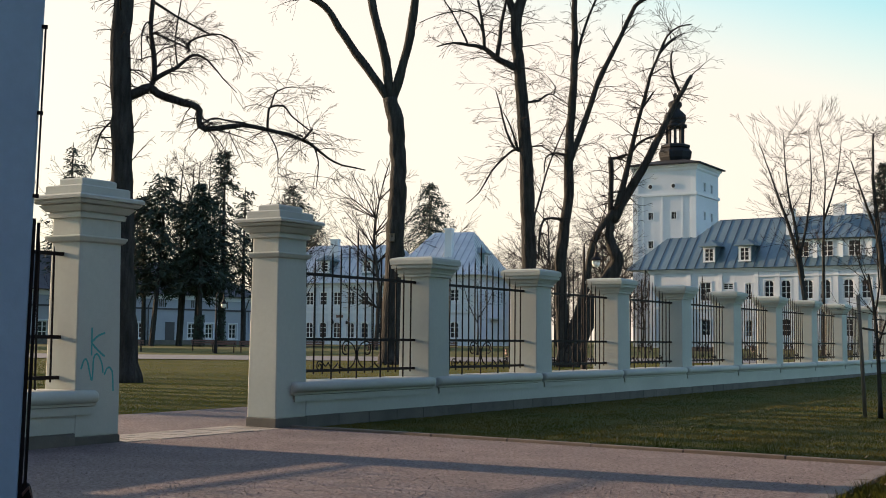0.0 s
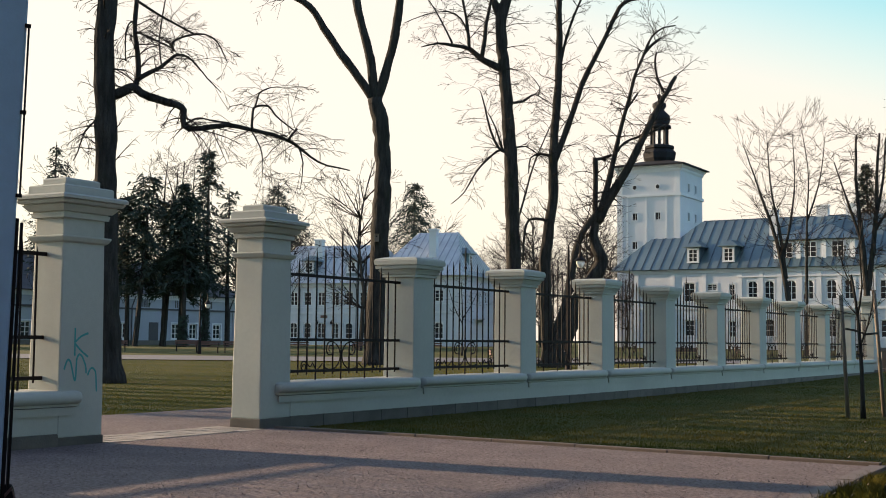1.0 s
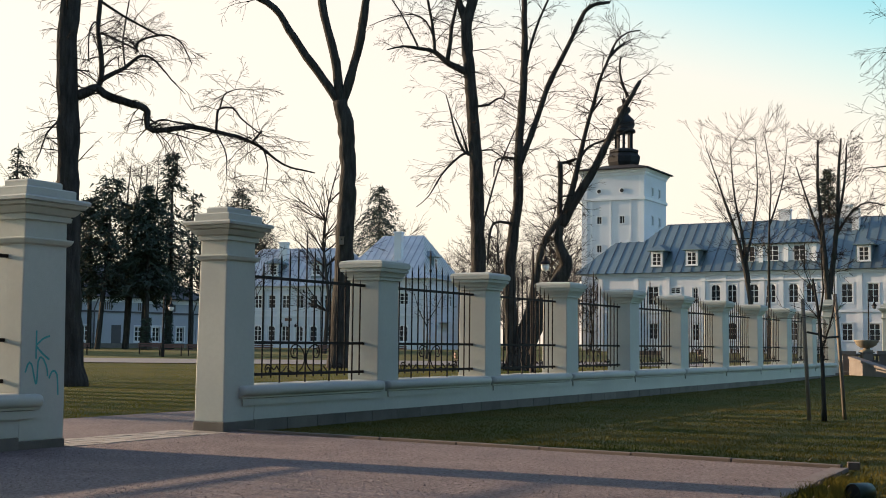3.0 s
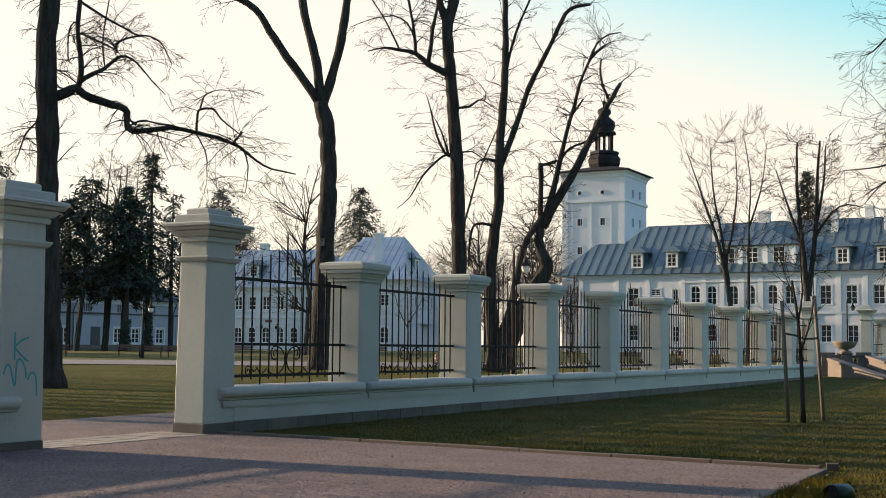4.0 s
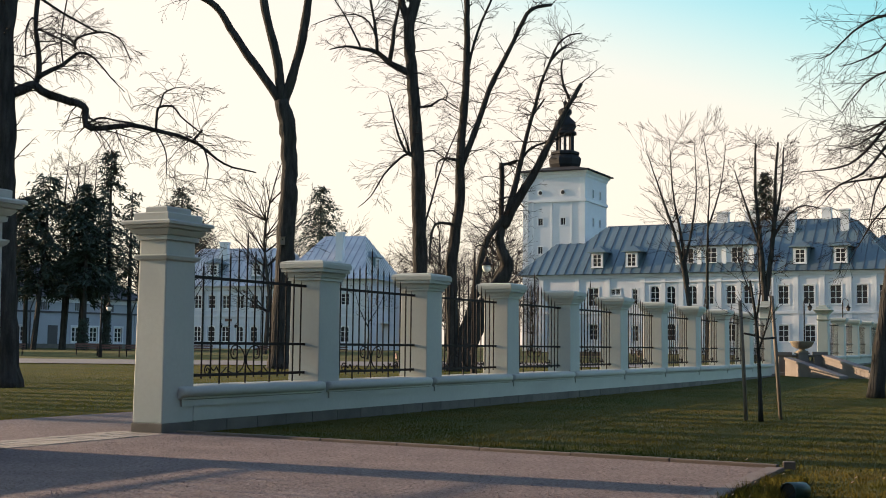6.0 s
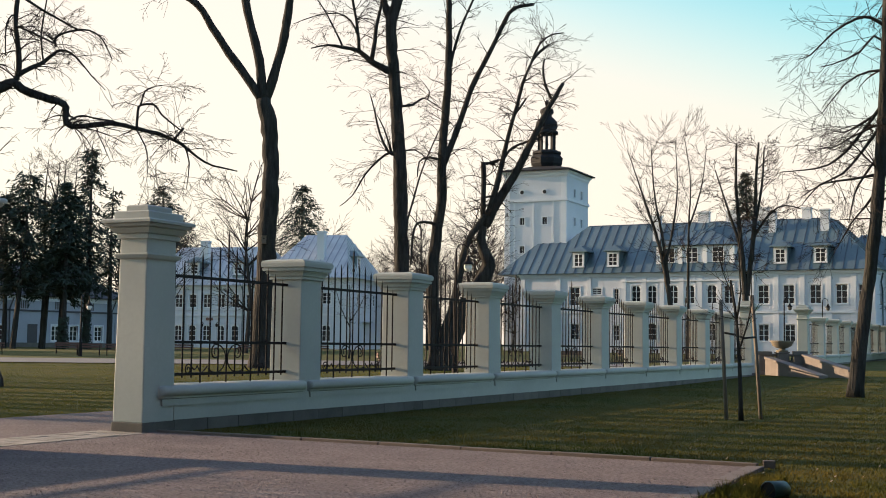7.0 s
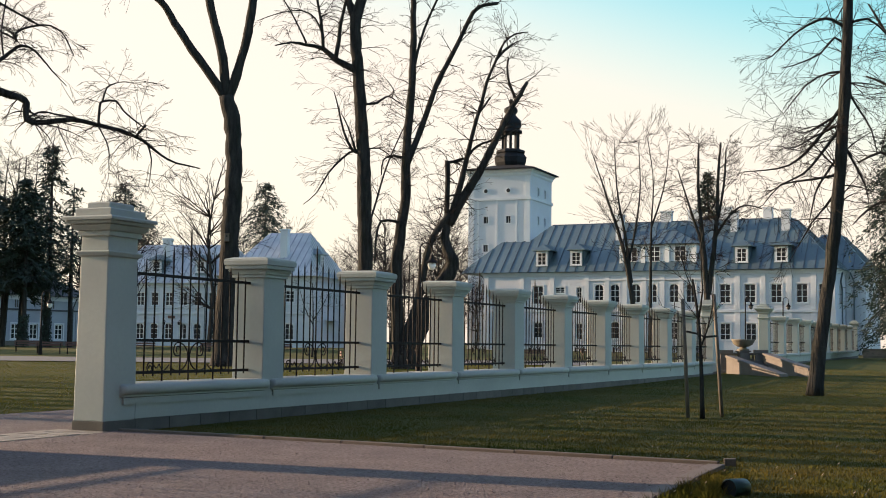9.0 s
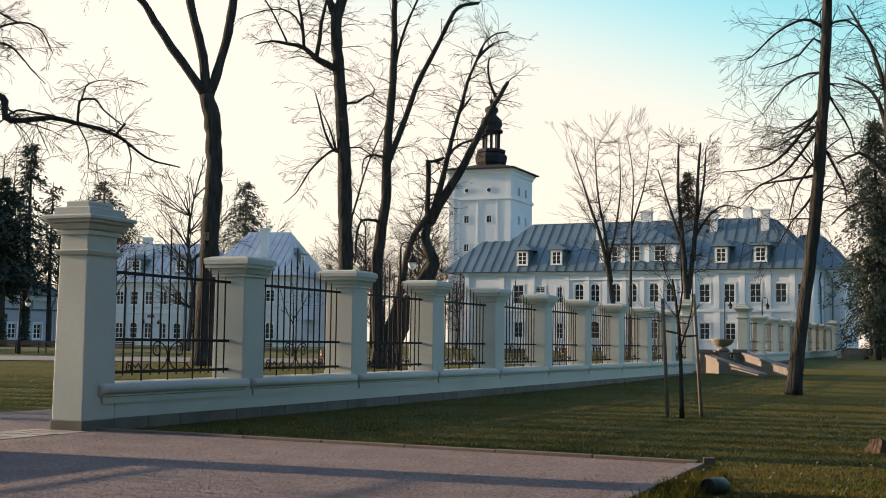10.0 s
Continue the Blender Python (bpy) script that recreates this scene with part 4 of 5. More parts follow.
    hip_roof(pav, 0, 0, wide, 14.0, 7.5, 0.55, 6.9, 12.6, 0.75, PALEROOF, 1.1, 2.9)
    flank = thing("dormer_flank", pav.matrix_basis @ pose(wide, 0, 0, 0, 0, 90), "zinc dormer on the pavilion's flank", "dormer")
    dormer(flank, 5.2, 0.9, 8.6, 1.4, 1.5)
    chimney(pav, 5.7, 2.6, 9.0, 12.5, 0.8, 0.8)
    return ob


def palace():
    a, b = Vector((23.0, 139.5)), Vector((54.52, 118.02))
    length = (b - a).length
    ob = thing("palace", plan_m(a, b, 0.33), "long white two-storey palace under a zinc mansard roof", "building")
    arches = [13.57, 15.36, 17.69, 19.49, 21.83, 23.64]
    right = [27.2, 29.75, 32.4, 34.93, 37.1]
    up = upright_row(right, 5.2, 1.1, 1.9) + upright_row([6.5], 5.1, 1.2, 2.0)
    tops = upright_row([9.07], 6.3, 1.1, 0.65) + upright_row([11.31], 5.2, 0.6, 1.7)
    low = upright_row([6.5, 27.2, 29.85, 32.5, 35.0], 1.4, 1.05, 1.7) + upright_row([11.3], 1.3, 0.7, 1.7)
    arch_up, arch_low = upright_row(arches, 5.25, 1.0, 1.95), upright_row(arches, 1.4, 1.0, 1.8)
    house_shell(ob, length, 13.0, 8.6, up + tops + low + arch_up + arch_low, upright_row([3, 6.5, 10], 5.2, 1.15, 1.9))
    for h in up + tops + low:
        window(ob, h[0], h[1], h[2] - h[0], h[3] - h[1])
    for h in arch_up + arch_low:
        window(ob, h[0], h[1], h[2] - h[0], h[3] - h[1], arched=True)
    for x in (3, 6.5, 10):
        window(ob, x - 0.575, 5.2, 1.15, 1.9, rot=pose(length, 0, 0, 0, 0, 90))
    part("string_course", G().box(-0.08, -0.12, 4.25, length + 0.08, 0.0, 4.5), TRIM, ob, "white string course")
    part("frieze", G().box(11.9, -0.14, 7.6, 25.3, 0.0, 7.75), TRIM, ob)
    for x in (0.3, 4.6, 8.2, 12.2, 14.5, 16.5, 18.6, 20.6, 22.7, 25.0, 26.0, 28.5, 31.1, 33.7, 36.1, 37.9):
        part("pilaster", G().box(x - 0.24, -0.09, 4.52, x + 0.24, 0.0, 8.1), TRIM, ob)
        part("pilaster", G().box(x - 0.28, -0.09, 0.3, x + 0.28, 0.0, 4.22), TRIM, ob)
    part("downpipe", G().tube([(length + 0.15, 3.3, 0.0), (length + 0.15, 3.3, 6.6), (length + 0.15, 2.4, 7.4), (length + 0.4, 2.0, 8.3)], 0.09, 6), SEAM, ob, "zinc downpipe")
    hip_roof(ob, 1.0, 0, length, 13, 8.6, 0.5, 5.0, 14.2)
    # lower wing roof that adjoins the main roof
    roof_slopes(ob, [[(-2.8, -0.5, 8.6), (0.5, -0.5, 8.6), (4.13, 3.13, 12.3), (0.7, 3.13, 12.3)], [(-2.8, 11, 8.6), (-2.8, -0.5, 8.6), (0.7, 3.13, 12.3), (0.7, 8, 12.3)], [(0.7, 3.13, 12.3), (4.13, 3.13, 12.3), (4.13, 8, 12.3), (0.7, 8, 12.3)]], ROOF, 1.1)
    part("ridge_cap", G().tube([(6.0, 5.5, 14.24), (length - 5.5, 5.5, 14.24)], 0.13, 6), SEAM, ob)
    for x in (6.9, 10.9, 28.9, 32.9):
        dormer(ob, x, 0.15, 9.3, 1.5, 1.75)
    # wide three-light dormer under a low hipped roof
    wide = part("dormer", G().box(15.8, 0.5, 9.35, 24.1, 4.2, 11.45), TRIM, ob, "wide white dormer with three windows")
    for x in (17.1, 19.6, 22.4):
        window(wide, x - 0.62, 9.6, 1.24, 1.6, rot=pose(0, 0.30, 0), surround=False)
    for x in (15.95, 18.35, 21.0, 23.9):
        part("pilaster", G().box(x - 0.22, 0.36, 9.35, x + 0.22, 0.5, 11.4), FRAMEW, wide)
    roof_slopes(wide, [[(15.4, 0.1, 11.45), (24.5, 0.1, 11.45), (20.9, 3.4, 13.2), (19.0, 3.4, 13.2)], [(24.5, 0.1, 11.45), (24.5, 5.0, 11.45), (20.9, 5.0, 13.2), (20.9, 3.4, 13.2)], [(15.4, 5.0, 11.45), (15.4, 0.1, 11.45), (19.0, 3.4, 13.2), (19.0, 5.0, 13.2)]], ROOF, 1.1)
    for x, y, z0, z1, w in ((32.2, 3.6, 12.0, 14.9, 0.85), (26.9, 3.6, 12.0, 14.9, 0.7), (25.2, 5.2, 13.9, 15.5, 1.2), (21.9, 5.2, 13.9, 15.3, 1.2), (18.8, 5.2, 13.9, 15.3, 1.2), (14.4, 3.0, 11.0, 14.8, 0.85), (30.0, 5.2, 13.9, 15.3, 0.9)):
        chimney(ob, x, y, z0, z1, w)
    return ob


def court_wing():
    """The set-back wing at the palace's end."""
    m = plan_m(Vector((23.0, 139.5)), Vector((54.52, 118.02)), 0.33) @ pose(32.3, 6.0, 0)
    ob = thing("palace_wing", m, "white set-back wing of the palace with zinc roof", "building")
    length, depth, high = 7.9, 10.0, 8.8
    house_shell(ob, length, depth, high, [], upright_row([3.0, 6.5], 5.2, 1.1, 1.9))
    for x in (3.0, 6.5):
        window(ob, x - 0.55, 5.2, 1.1, 1.9, rot=pose(length, 0, 0, 0, 0, 90))
    for x in (6.2, 7.6):
        part("pilaster", G().box(x - 0.2, -0.09, 0.3, x + 0.2, 0.0, 8.1), TRIM, ob)
    part("downpipe", G().tube([(6.75, -0.15, 0.0), (6.75, -0.15, 7.6), (6.4, -0.4, 8.5)], 0.09, 6), SEAM, ob, "zinc downpipe")
    hip_roof(ob, 0, 0, length, depth, high, 0.45, 3.0, 12.7)
    return ob


low_house()
side_house()
palace()
court_wing()


def tower():
    a, b = Vector((23.66, 156.15)), Vector((30.69, 151.93))
    side = (b - a).length
    dep = side
    ob = thing("tower", plan_m(a, b, 0.3), "square white gate tower with a dark tiered cupola", "tower")
    front = [(x - 0.3, z, x + 0.3, z + 0.85) for x in (2.3, 5.3) for z in (12.2, 15.75)]
    part("wall", pierced_wall(side, 22.2, front), WHITE, ob)
    flank = [(x - 0.28, z, x + 0.28, z + 1.0) for x in (3.0, 5.6) for z in (15.7, 19.3)]
    part("wall", pierced_wall(dep, 22.2, flank), WHITE, ob, at=pose(side, 0, 0, 0, 0, 90))
    part("wall", pierced_wall(side, 22.2, []), WHITE, ob, at=pose(side, dep, 0, 0, 0, 180))
    part("wall", pierced_wall(dep, 22.2, []), WHITE, ob, at=pose(0, dep, 0, 0, 0, 270))
    for holes, m in ((front, Matrix()), (flank, pose(side, 0, 0, 0, 0, 90))):
        for x0, z0, x1, z1 in holes:
            g = G().box(x0 - 0.14, -0.05, z0 - 0.12, x1 + 0.14, 0.0, z0 - 0.02)
            for a0, b0, a1, b1 in ((x0 - 0.12, z0 - 0.02, x0 - 0.02, z1 + 0.12), (x1 + 0.02, z0 - 0.02, x1 + 0.12, z1 + 0.12), (x0 - 0.02, z1 + 0.02, x1 + 0.02, z1 + 0.12)):
                g.box(a0, -0.035, b0, a1, 0.0, b1)
            slot = part("window", g, TRIM, ob, at=m)
            part("pane", G().box(x0, 0.2, z0, x1, 0.21, z1), GLASS, slot)
            part("glazing_bar", G().box((x0 + x1) / 2 - 0.02, 0.17, z0, (x0 + x1) / 2 + 0.02, 0.2, z1), FRAMEW, slot)
    for x in (2.3, 5.3):
        ring = part("round_window", G().lathe([(0.36, 0.0), (0.36, 0.05), (0.27, 0.06)], 16), TRIM, ob, at=pose(x, -0.003, 19.8, 90))
        part("pane", G().lathe([(0.25, 0.0), (0.25, 0.065)], 16), GLASS, ring)
    for x in (1.25, 3.8, 6.4):
        part("lesene", G().box(x - 0.12, -0.05, 8.0, x + 0.12, 0.0, 18.6), TRIM, ob)
    part("string_course", G().box(-0.15, -0.15, 18.6, side + 0.15, dep + 0.15, 18.95), TRIM, ob)
    part("cornice", G().stack(0, 0, side, dep, [(21.6, 0.0), (21.8, 0.12), (22.0, 0.16), (22.2, 0.35), (22.4, 0.4)]), TRIM, ob)
    for x in (0.35, side - 0.35):
        part("pilaster", G().box(x - 0.35, -0.08, 0, x + 0.35, 0.0, 21.6), TRIM, ob)
    cx, cy = side / 2 - 0.1, dep / 2
    part("roof", G().stack(0, 0, side, dep, [(22.4, 0.75), (22.55, 0.72), (23.3, -2.2), (23.35, -2.3)]), COPPER, ob, "dark low hipped roof")
    part("drum", G().lathe([(2.05, 22.8), (2.05, 23.1), (1.75, 23.3), (2.1, 23.8), (2.2, 24.5), (1.75, 25.0), (1.95, 25.1), (1.95, 25.35), (1.3, 25.6)], 8, (cx, cy)), COPPER, ob, "dark octagonal drum")
    for k in range(8):
        w = math.pi * (k + 0.5) / 4
        part("column", G().box(-0.14, -0.14, 25.5, 0.14, 0.14, 28.0), COPPER, ob, at=pose(cx + 1.0 * math.cos(w), cy + 1.0 * math.sin(w), 0, 0, 0, math.degrees(w)))
    part("bulb", G().lathe([(1.5, 27.7), (1.5, 28.0), (1.15, 28.15), (1.42, 28.7), (1.35, 29.3), (0.75, 29.9), (0.6, 30.1), (0.9, 30.5), (0.85, 30.9), (0.35, 31.2)], 12, (cx, cy)), COPPER, ob, "dark onion cupola", smooth=True)
    part("finial", G().lathe([(0.12, 31.1), (0.1, 31.5), (0.28, 31.7), (0.26, 31.95), (0.05, 32.2), (0.03, 33.0)], 10, (cx, cy)), COPPER, ob)
    return ob


tower()


def stair_turret():
    ob = thing("annex", pose(32.4, 151.0, 0.3, 0, 0, -43.4), "small white attic block beside the tower", "building")
    part("wall", G().box(0, 0, 0, 3.0, 3.0, 14.0), WHITE, ob)
    part("parapet", G().box(-0.1, -0.1, 14.0, 3.1, 3.1, 14.3), TRIM, ob)
    for k in range(4):
        part("vent", G().box(0.35 + 0.62 * k, -0.02, 13.3, 0.65 + 0.62 * k, 0.0, 13.6), GLASS, ob)
    return ob


stair_turret()


# ---- evergreens and far trees ----
def spruce_meshes(seed, height, width, bare, droop=0.35, density=1.0, spray=1.0, taper=0.8):
    """Trunk and needle mass of a spruce: whorls of boughs hung with small sprays."""
    rng = random.Random(seed)
    wood, green = G(), G()
    wood.tube([(0, 0, 0), (0.1, 0.05, height * 0.5), (0.05, 0, height)], [height * 0.017, height * 0.011, 0.02], 7)
    z = bare
    while z < height - 0.2:
        k = (z - bare) / (height - bare)
        reach = width * (1 - k) ** taper * rng.uniform(0.65, 1.15) * (0.75 + 0.25 * min(1, k * 6)) + 0.15
        for q in range(rng.randint(4, 6)):
            w = rng.uniform(0, 2 * math.pi)
            r = reach * rng.uniform(0.45, 1.15)
            n = max(3, int(r / 0.35))
            pts = [Vector((math.cos(w) * r * j / n, math.sin(w) * r * j / n, z + 0.25 * r * (j / n) - (droop + 0.25) * r * (j / n) ** 1.6)) for j in range(n + 1)]
            wood.tube(pts, [0.05 * (1 - j / (n + 1)) for j in range(n + 1)], 3, cap=False)
            for j in range(1, n + 1):
                for _ in range(int(11 * density)):
                    c = pts[j] + Vector((rng.gauss(0, 0.2), rng.gauss(0, 0.2), rng.gauss(-0.12, 0.18)))
                    d = Vector((math.cos(w) + rng.uniform(-1, 1), math.sin(w) + rng.uniform(-1, 1), rng.uniform(-1.1, 0.1))).normalized() * rng.uniform(0.28, 0.65) * spray
                    s = d.cross(Vector((rng.uniform(-1, 1), rng.uniform(-1, 1), 1))).normalized() * rng.uniform(0.05, 0.10) * spray
                    green.face([c - s, c + s, c + d])
        z += rng.uniform(0.35, 0.6)
    return wood.mesh("trunk", BARK), green.mesh("needles", NEEDLE)


def evergreen(name, label, x, y, seed, height, width, bare, lean=0.0, ivy=0.0, **more):
    trunk, needles = spruce_meshes(seed, height, width, bare, **more)
    ob = thing(name, pose(x, y, ground_z(x, y) - 0.05, 0, lean, 0 if lean else seed * 37), label, "tree", "evergreens")
    part("trunk", trunk, BARK, ob)
    tagged(part("foliage", needles, NEEDLE, ob), kind="stuff")
    if ivy:
        rng, g = random.Random(seed), G()
        for _ in range(700):
            w, z = rng.uniform(0, 2 * math.pi), ivy * rng.random() ** 1.2
            r = 0.2 + rng.random() * 0.16 * (1.2 - 0.6 * z / ivy)
            c = Vector((r * math.cos(w), r * math.sin(w), z + 0.05))
            d = [Vector((rng.gauss(0, 0.08), rng.gauss(0, 0.08), rng.gauss(0, 0.08))) for _ in range(3)]
            g.face([c + e for e in d])
        tagged(part("ivy", g, NEEDLE, ob, "dark ivy round the trunk"), kind="stuff")
    return ob


evergreen("spruce", "tall dark spruce with a pointed top", -16.35, 93.08, 1, 14.9, 3.1, 4.6, density=0.55, ivy=2.8)
evergreen("spruce", "dense dark spruce before the service wing", -17.4, 90.34, 2, 11.9, 2.3, 4.5, density=1.3, taper=0.5, ivy=2.2)
evergreen("pine_tree", "leaning dark pine with a ragged crown", -20.9, 90.73, 3, 12.7, 2.6, 4.6, density=0.95, taper=0.5, lean=3.5)
evergreen("pine_tree", "dark pine with a ragged crown", -21.9, 92.44, 4, 11.4, 2.5, 4.4, density=1.0, taper=0.45, lean=-1.5)
evergreen("pine_tree", "dark pine with a ragged crown", -19.64, 94.48, 6, 11.4, 2.4, 4.4, density=1.1, taper=0.45, lean=2.0)
evergreen("spruce", "thin dark spruce with sparse boughs", -15.1, 95.78, 15, 12.2, 2.0, 4.6, density=0.3, taper=0.6)
for k, (x, y) in enumerate(((-20.27, 96.9), (-19.02, 97.16))):
    bare_tree("bare_tree", "bare twiggy tree behind dark pines", (x, y), [
        ([(0.0, 0.0), (0.1, 6.0), (-0.1, 10.5), (0.1, 14.3)], 0.17, 0.03),
        ([(0.0, 9.0), (0.7, 11.0), (0.9, 14.0)], 0.09, 0.02),
        ([(-0.1, 10.0), (-0.8, 12.0), (-1.3, 13.6)], 0.08, 0.02),
    ], 60 + k, twigs=14, reach=1.5, droop=-0.1, clear=0.7, fine=0.011, kids=3)
evergreen("pine_tree", "distant dark pine among bare trees", -27.0, 91.1, 5, 14.8, 2.6, 6.0, density=0.35)
evergreen("pine_tree", "distant dark pine among bare trees", -31.5, 105.0, 9, 13.0, 3.0, 4.0, density=0.5)
evergreen("pine_tree", "distant dark pine behind the side building", -17.8, 149.0, 7, 19.4, 5.6, 11.0, density=0.7, taper=0.6)
evergreen("pine_tree", "distant dark pine behind the side building", -1.66, 146.3, 8, 19.1, 5.0, 11.0, density=0.7, taper=0.6)
evergreen("spruce", "far spruce behind the palace roof", 58.1, 165.0, 10, 25.0, 5.0, 8.0, density=1.0)
evergreen("spruce", "large dark evergreen at the palace corner", 36.0, 69.5, 16, 14.6, 3.5, 2.4, droop=0.75, density=2.2, spray=0.6, taper=0.75)
for k in range(4):  # unseen pines added off to the left to shade the far side of the drive
    evergreen("pine_tree", "unseen dense pine added to shade the drive's far side", -48.0 + 0.47 * (3 * k - 3), 83.0 + 0.88 * (3 * k - 3), 20 + k, 9.5, 2.4, 0.5, density=0.9, spray=1.6, taper=0.5)
evergreen("thuja", "large drooping evergreen beside the palace", 38.0, 68.5, 11, 11.6, 2.4, 1.6, droop=0.75, density=4.0, spray=0.5)
evergreen("thuja", "large drooping evergreen beside the palace", 45.0, 86.0, 14, 12.0, 2.3, 0.3, droop=0.6, density=3.5, spray=0.55)
evergreen("thuja", "large drooping evergreen beside the palace", 38.4, 70.5, 12, 13.5, 3.2, 0.5, droop=0.75, density=4.0, spray=0.5)
evergreen("thuja", "large drooping evergreen beside the palace", 41.5, 73.0, 13, 12.0, 3.2, 0.5, droop=0.75, density=4.0, spray=0.5)


# unseen evergreens added behind the camera's back to block sky light from the foreground
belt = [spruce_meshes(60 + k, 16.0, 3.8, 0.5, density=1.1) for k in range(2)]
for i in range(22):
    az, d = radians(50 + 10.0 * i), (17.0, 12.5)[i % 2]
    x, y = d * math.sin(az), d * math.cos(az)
    ob = thing("spruce", pose(x, y, -0.05, 0, 0, 71 * i), "unseen spruce added behind the camera to dim the foreground", "tree", "evergreens")
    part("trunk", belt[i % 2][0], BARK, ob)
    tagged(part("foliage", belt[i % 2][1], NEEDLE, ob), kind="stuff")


def far_tree_mesh(seed, height):
    rng = random.Random(seed)
    wood, tw = G(), G()
    top = height * 0.92
    line = smooth_line([(0, 0, 0), (rng.uniform(-0.3, 0.3), 0, height * 0.3), (rng.uniform(-0.7, 0.7), 0.2, height * 0.6), (rng.uniform(-0.9, 0.9), 0, top)], rng, 1.0, 0.05)
    n = len(line)
    wood.tube(line, [height * 0.014 * (1 - 0.85 * j / (n - 1)) for j in range(n)], 6)
    for q in range(32):
        j = rng.randint(int(n * 0.25), n - 2)
        w = rng.uniform(0, 2 * math.pi)
        d = Vector((math.cos(w), math.sin(w), rng.uniform(0.35, 1.3))).normalized()
        grow(tw, rng, line[j], d, height * rng.uniform(0.18, 0.38), 0.06, 2, -0.12, 0.75, 4, 4, 0.013)
    return wood.mesh("trunk", BARK), tw.mesh("branchwork", TWIG)


far_kinds = []
for k in range(5):
    far_kinds.append(far_tree_mesh(100 + k, 14.0))


def far_tree(x, y, k, size, turn):
    ob = thing("bare_tree", pose(x, y, ground_z(x, y) - 0.05, 0, 0, turn) @ Matrix.Scale(size, 4), "bare deciduous tree in the misty distance", "tree", "distant bare trees")
    trunk, twigs = far_kinds[k % 5]
    part("trunk", trunk, BARK, ob)
    tagged(part("branchwork", twigs, TWIG, ob), kind="stuff")
    return ob


rng = random.Random(77)
# belt of woods behind the buildings
for i in range(66):
    az = radians(-24 + 56 * i / 65 + rng.uniform(-0.5, 0.5))
    d = rng.uniform(165, 215)
    far_tree(d * math.sin(az), d * math.cos(az), i, rng.uniform(0.85, 1.25), rng.uniform(0, 360))
# thicket between the side building and the palace
for i in range(12):
    az = radians(2.4 + 7.2 * i / 11 + rng.uniform(-0.2, 0.2))
    d = rng.uniform(135, 165)
    far_tree(d * math.sin(az), d * math.cos(az), i + 2, rng.uniform(0.6, 0.85), rng.uniform(0, 360))
# single trees among the buildings
for x, y, size in ((-3.94, 74.9, 0.82), (-27.5, 96.0, 0.95), (-24.0, 87.0, 0.8), (8.2, 96.0, 0.8), (13.5, 110.0, 0.9), (16.0, 118.0, 0.9), (-12.4, 112.0, 0.95), (43.0, 78.0, 1.0), (47.0, 86.0, 1.0)):
    far_tree(x, y, int(abs(x * 7)), size, x * 50)
# park trees outside the view whose shade falls across the lawn
for x, y, size in ((-38.0, 52.0, 0.9), (-52.0, 44.0, 1.0), (-60.0, 60.0, 1.0)):
    far_tree(x, y, int(abs(x * 3)), size, x * 70)
# tall avenue trees to the side, whose trunks draw long bands of shade over the lawn
for i, (x, y, r) in enumerate(((-16.0, 23.6, 0.24), (-17.0, 28.05, 0.27), (-19.0, 31.6, 0.26), (-13.5, 23.6, 0.20), (-15.0, 25.6, 0.28), (-18.5, 30.2, 0.33), (-20.0, 33.4, 0.30), (-23.0, 37.6, 0.34), (-24.0, 41.0, 0.30))):
    lean = (-1) ** i * 0.3
    bare_tree("avenue_tree", "tall bare park tree beside the lawn", (x, y), [
        ([(0.0, 0.0), (lean * 0.3, 3.0), (lean * 0.2, 6.0), (lean, 9.0), (lean * 1.5, 13.0)], r, r * 0.5),
        ([(lean * 0.8, 8.0), (1.2, 10.0), (2.0, 12.5)], r * 0.5, 0.04),
        ([(lean * 0.8, 8.6), (-1.3, 10.5), (-2.2, 12.8)], r * 0.5, 0.04),
    ], 50 + i, twigs=6, reach=2.0, clear=0.8, kids=3, fine=0.006, group="avenue trees")
bare_tree("young_tree", "small young tree before the side building", (1.74, 61.98), [
    ([(0.0, 0.0), (0.02, 1.2), (0.0, 2.2), (-0.05, 3.6)], 0.05, 0.02),
    ([(0.0, 1.6), (-0.4, 2.4), (-0.7, 3.4)], 0.03, 0.01),
    ([(0.0, 1.8), (0.45, 2.5), (0.8, 3.3)], 0.03, 0.01),
], 41, twigs=22, reach=0.9, level=1, droop=-0.2, clear=0.12)


# ---- the near gate pier with its iron leaf ----
def near_pier():
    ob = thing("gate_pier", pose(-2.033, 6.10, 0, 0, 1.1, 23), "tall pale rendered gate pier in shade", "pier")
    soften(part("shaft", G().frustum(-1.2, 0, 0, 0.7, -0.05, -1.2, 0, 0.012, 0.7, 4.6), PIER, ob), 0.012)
    rod = part("latch_rod", G().tube([(0.016, 0.0, 1.72), (0.016, 0.0, 2.58)], 0.005, 8), IRON, ob, "thin iron rod")
    for z in (1.73, 2.14, 2.57):
        part("bracket", G().box(-0.004, -0.009, z - 0.009, 0.025, 0.009, z + 0.009), IRON, rod)
    part("gate_stile", G().box(0.004, 0.01, -0.02, 0.020, 0.06, 1.62), IRON, ob, "rusty iron gate stile")
    part("gate_stile", G().box(0.028, 0.0, -0.02, 0.040, 0.05, 1.60), IRON, ob, "rusty iron gate stile")
    return ob


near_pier()


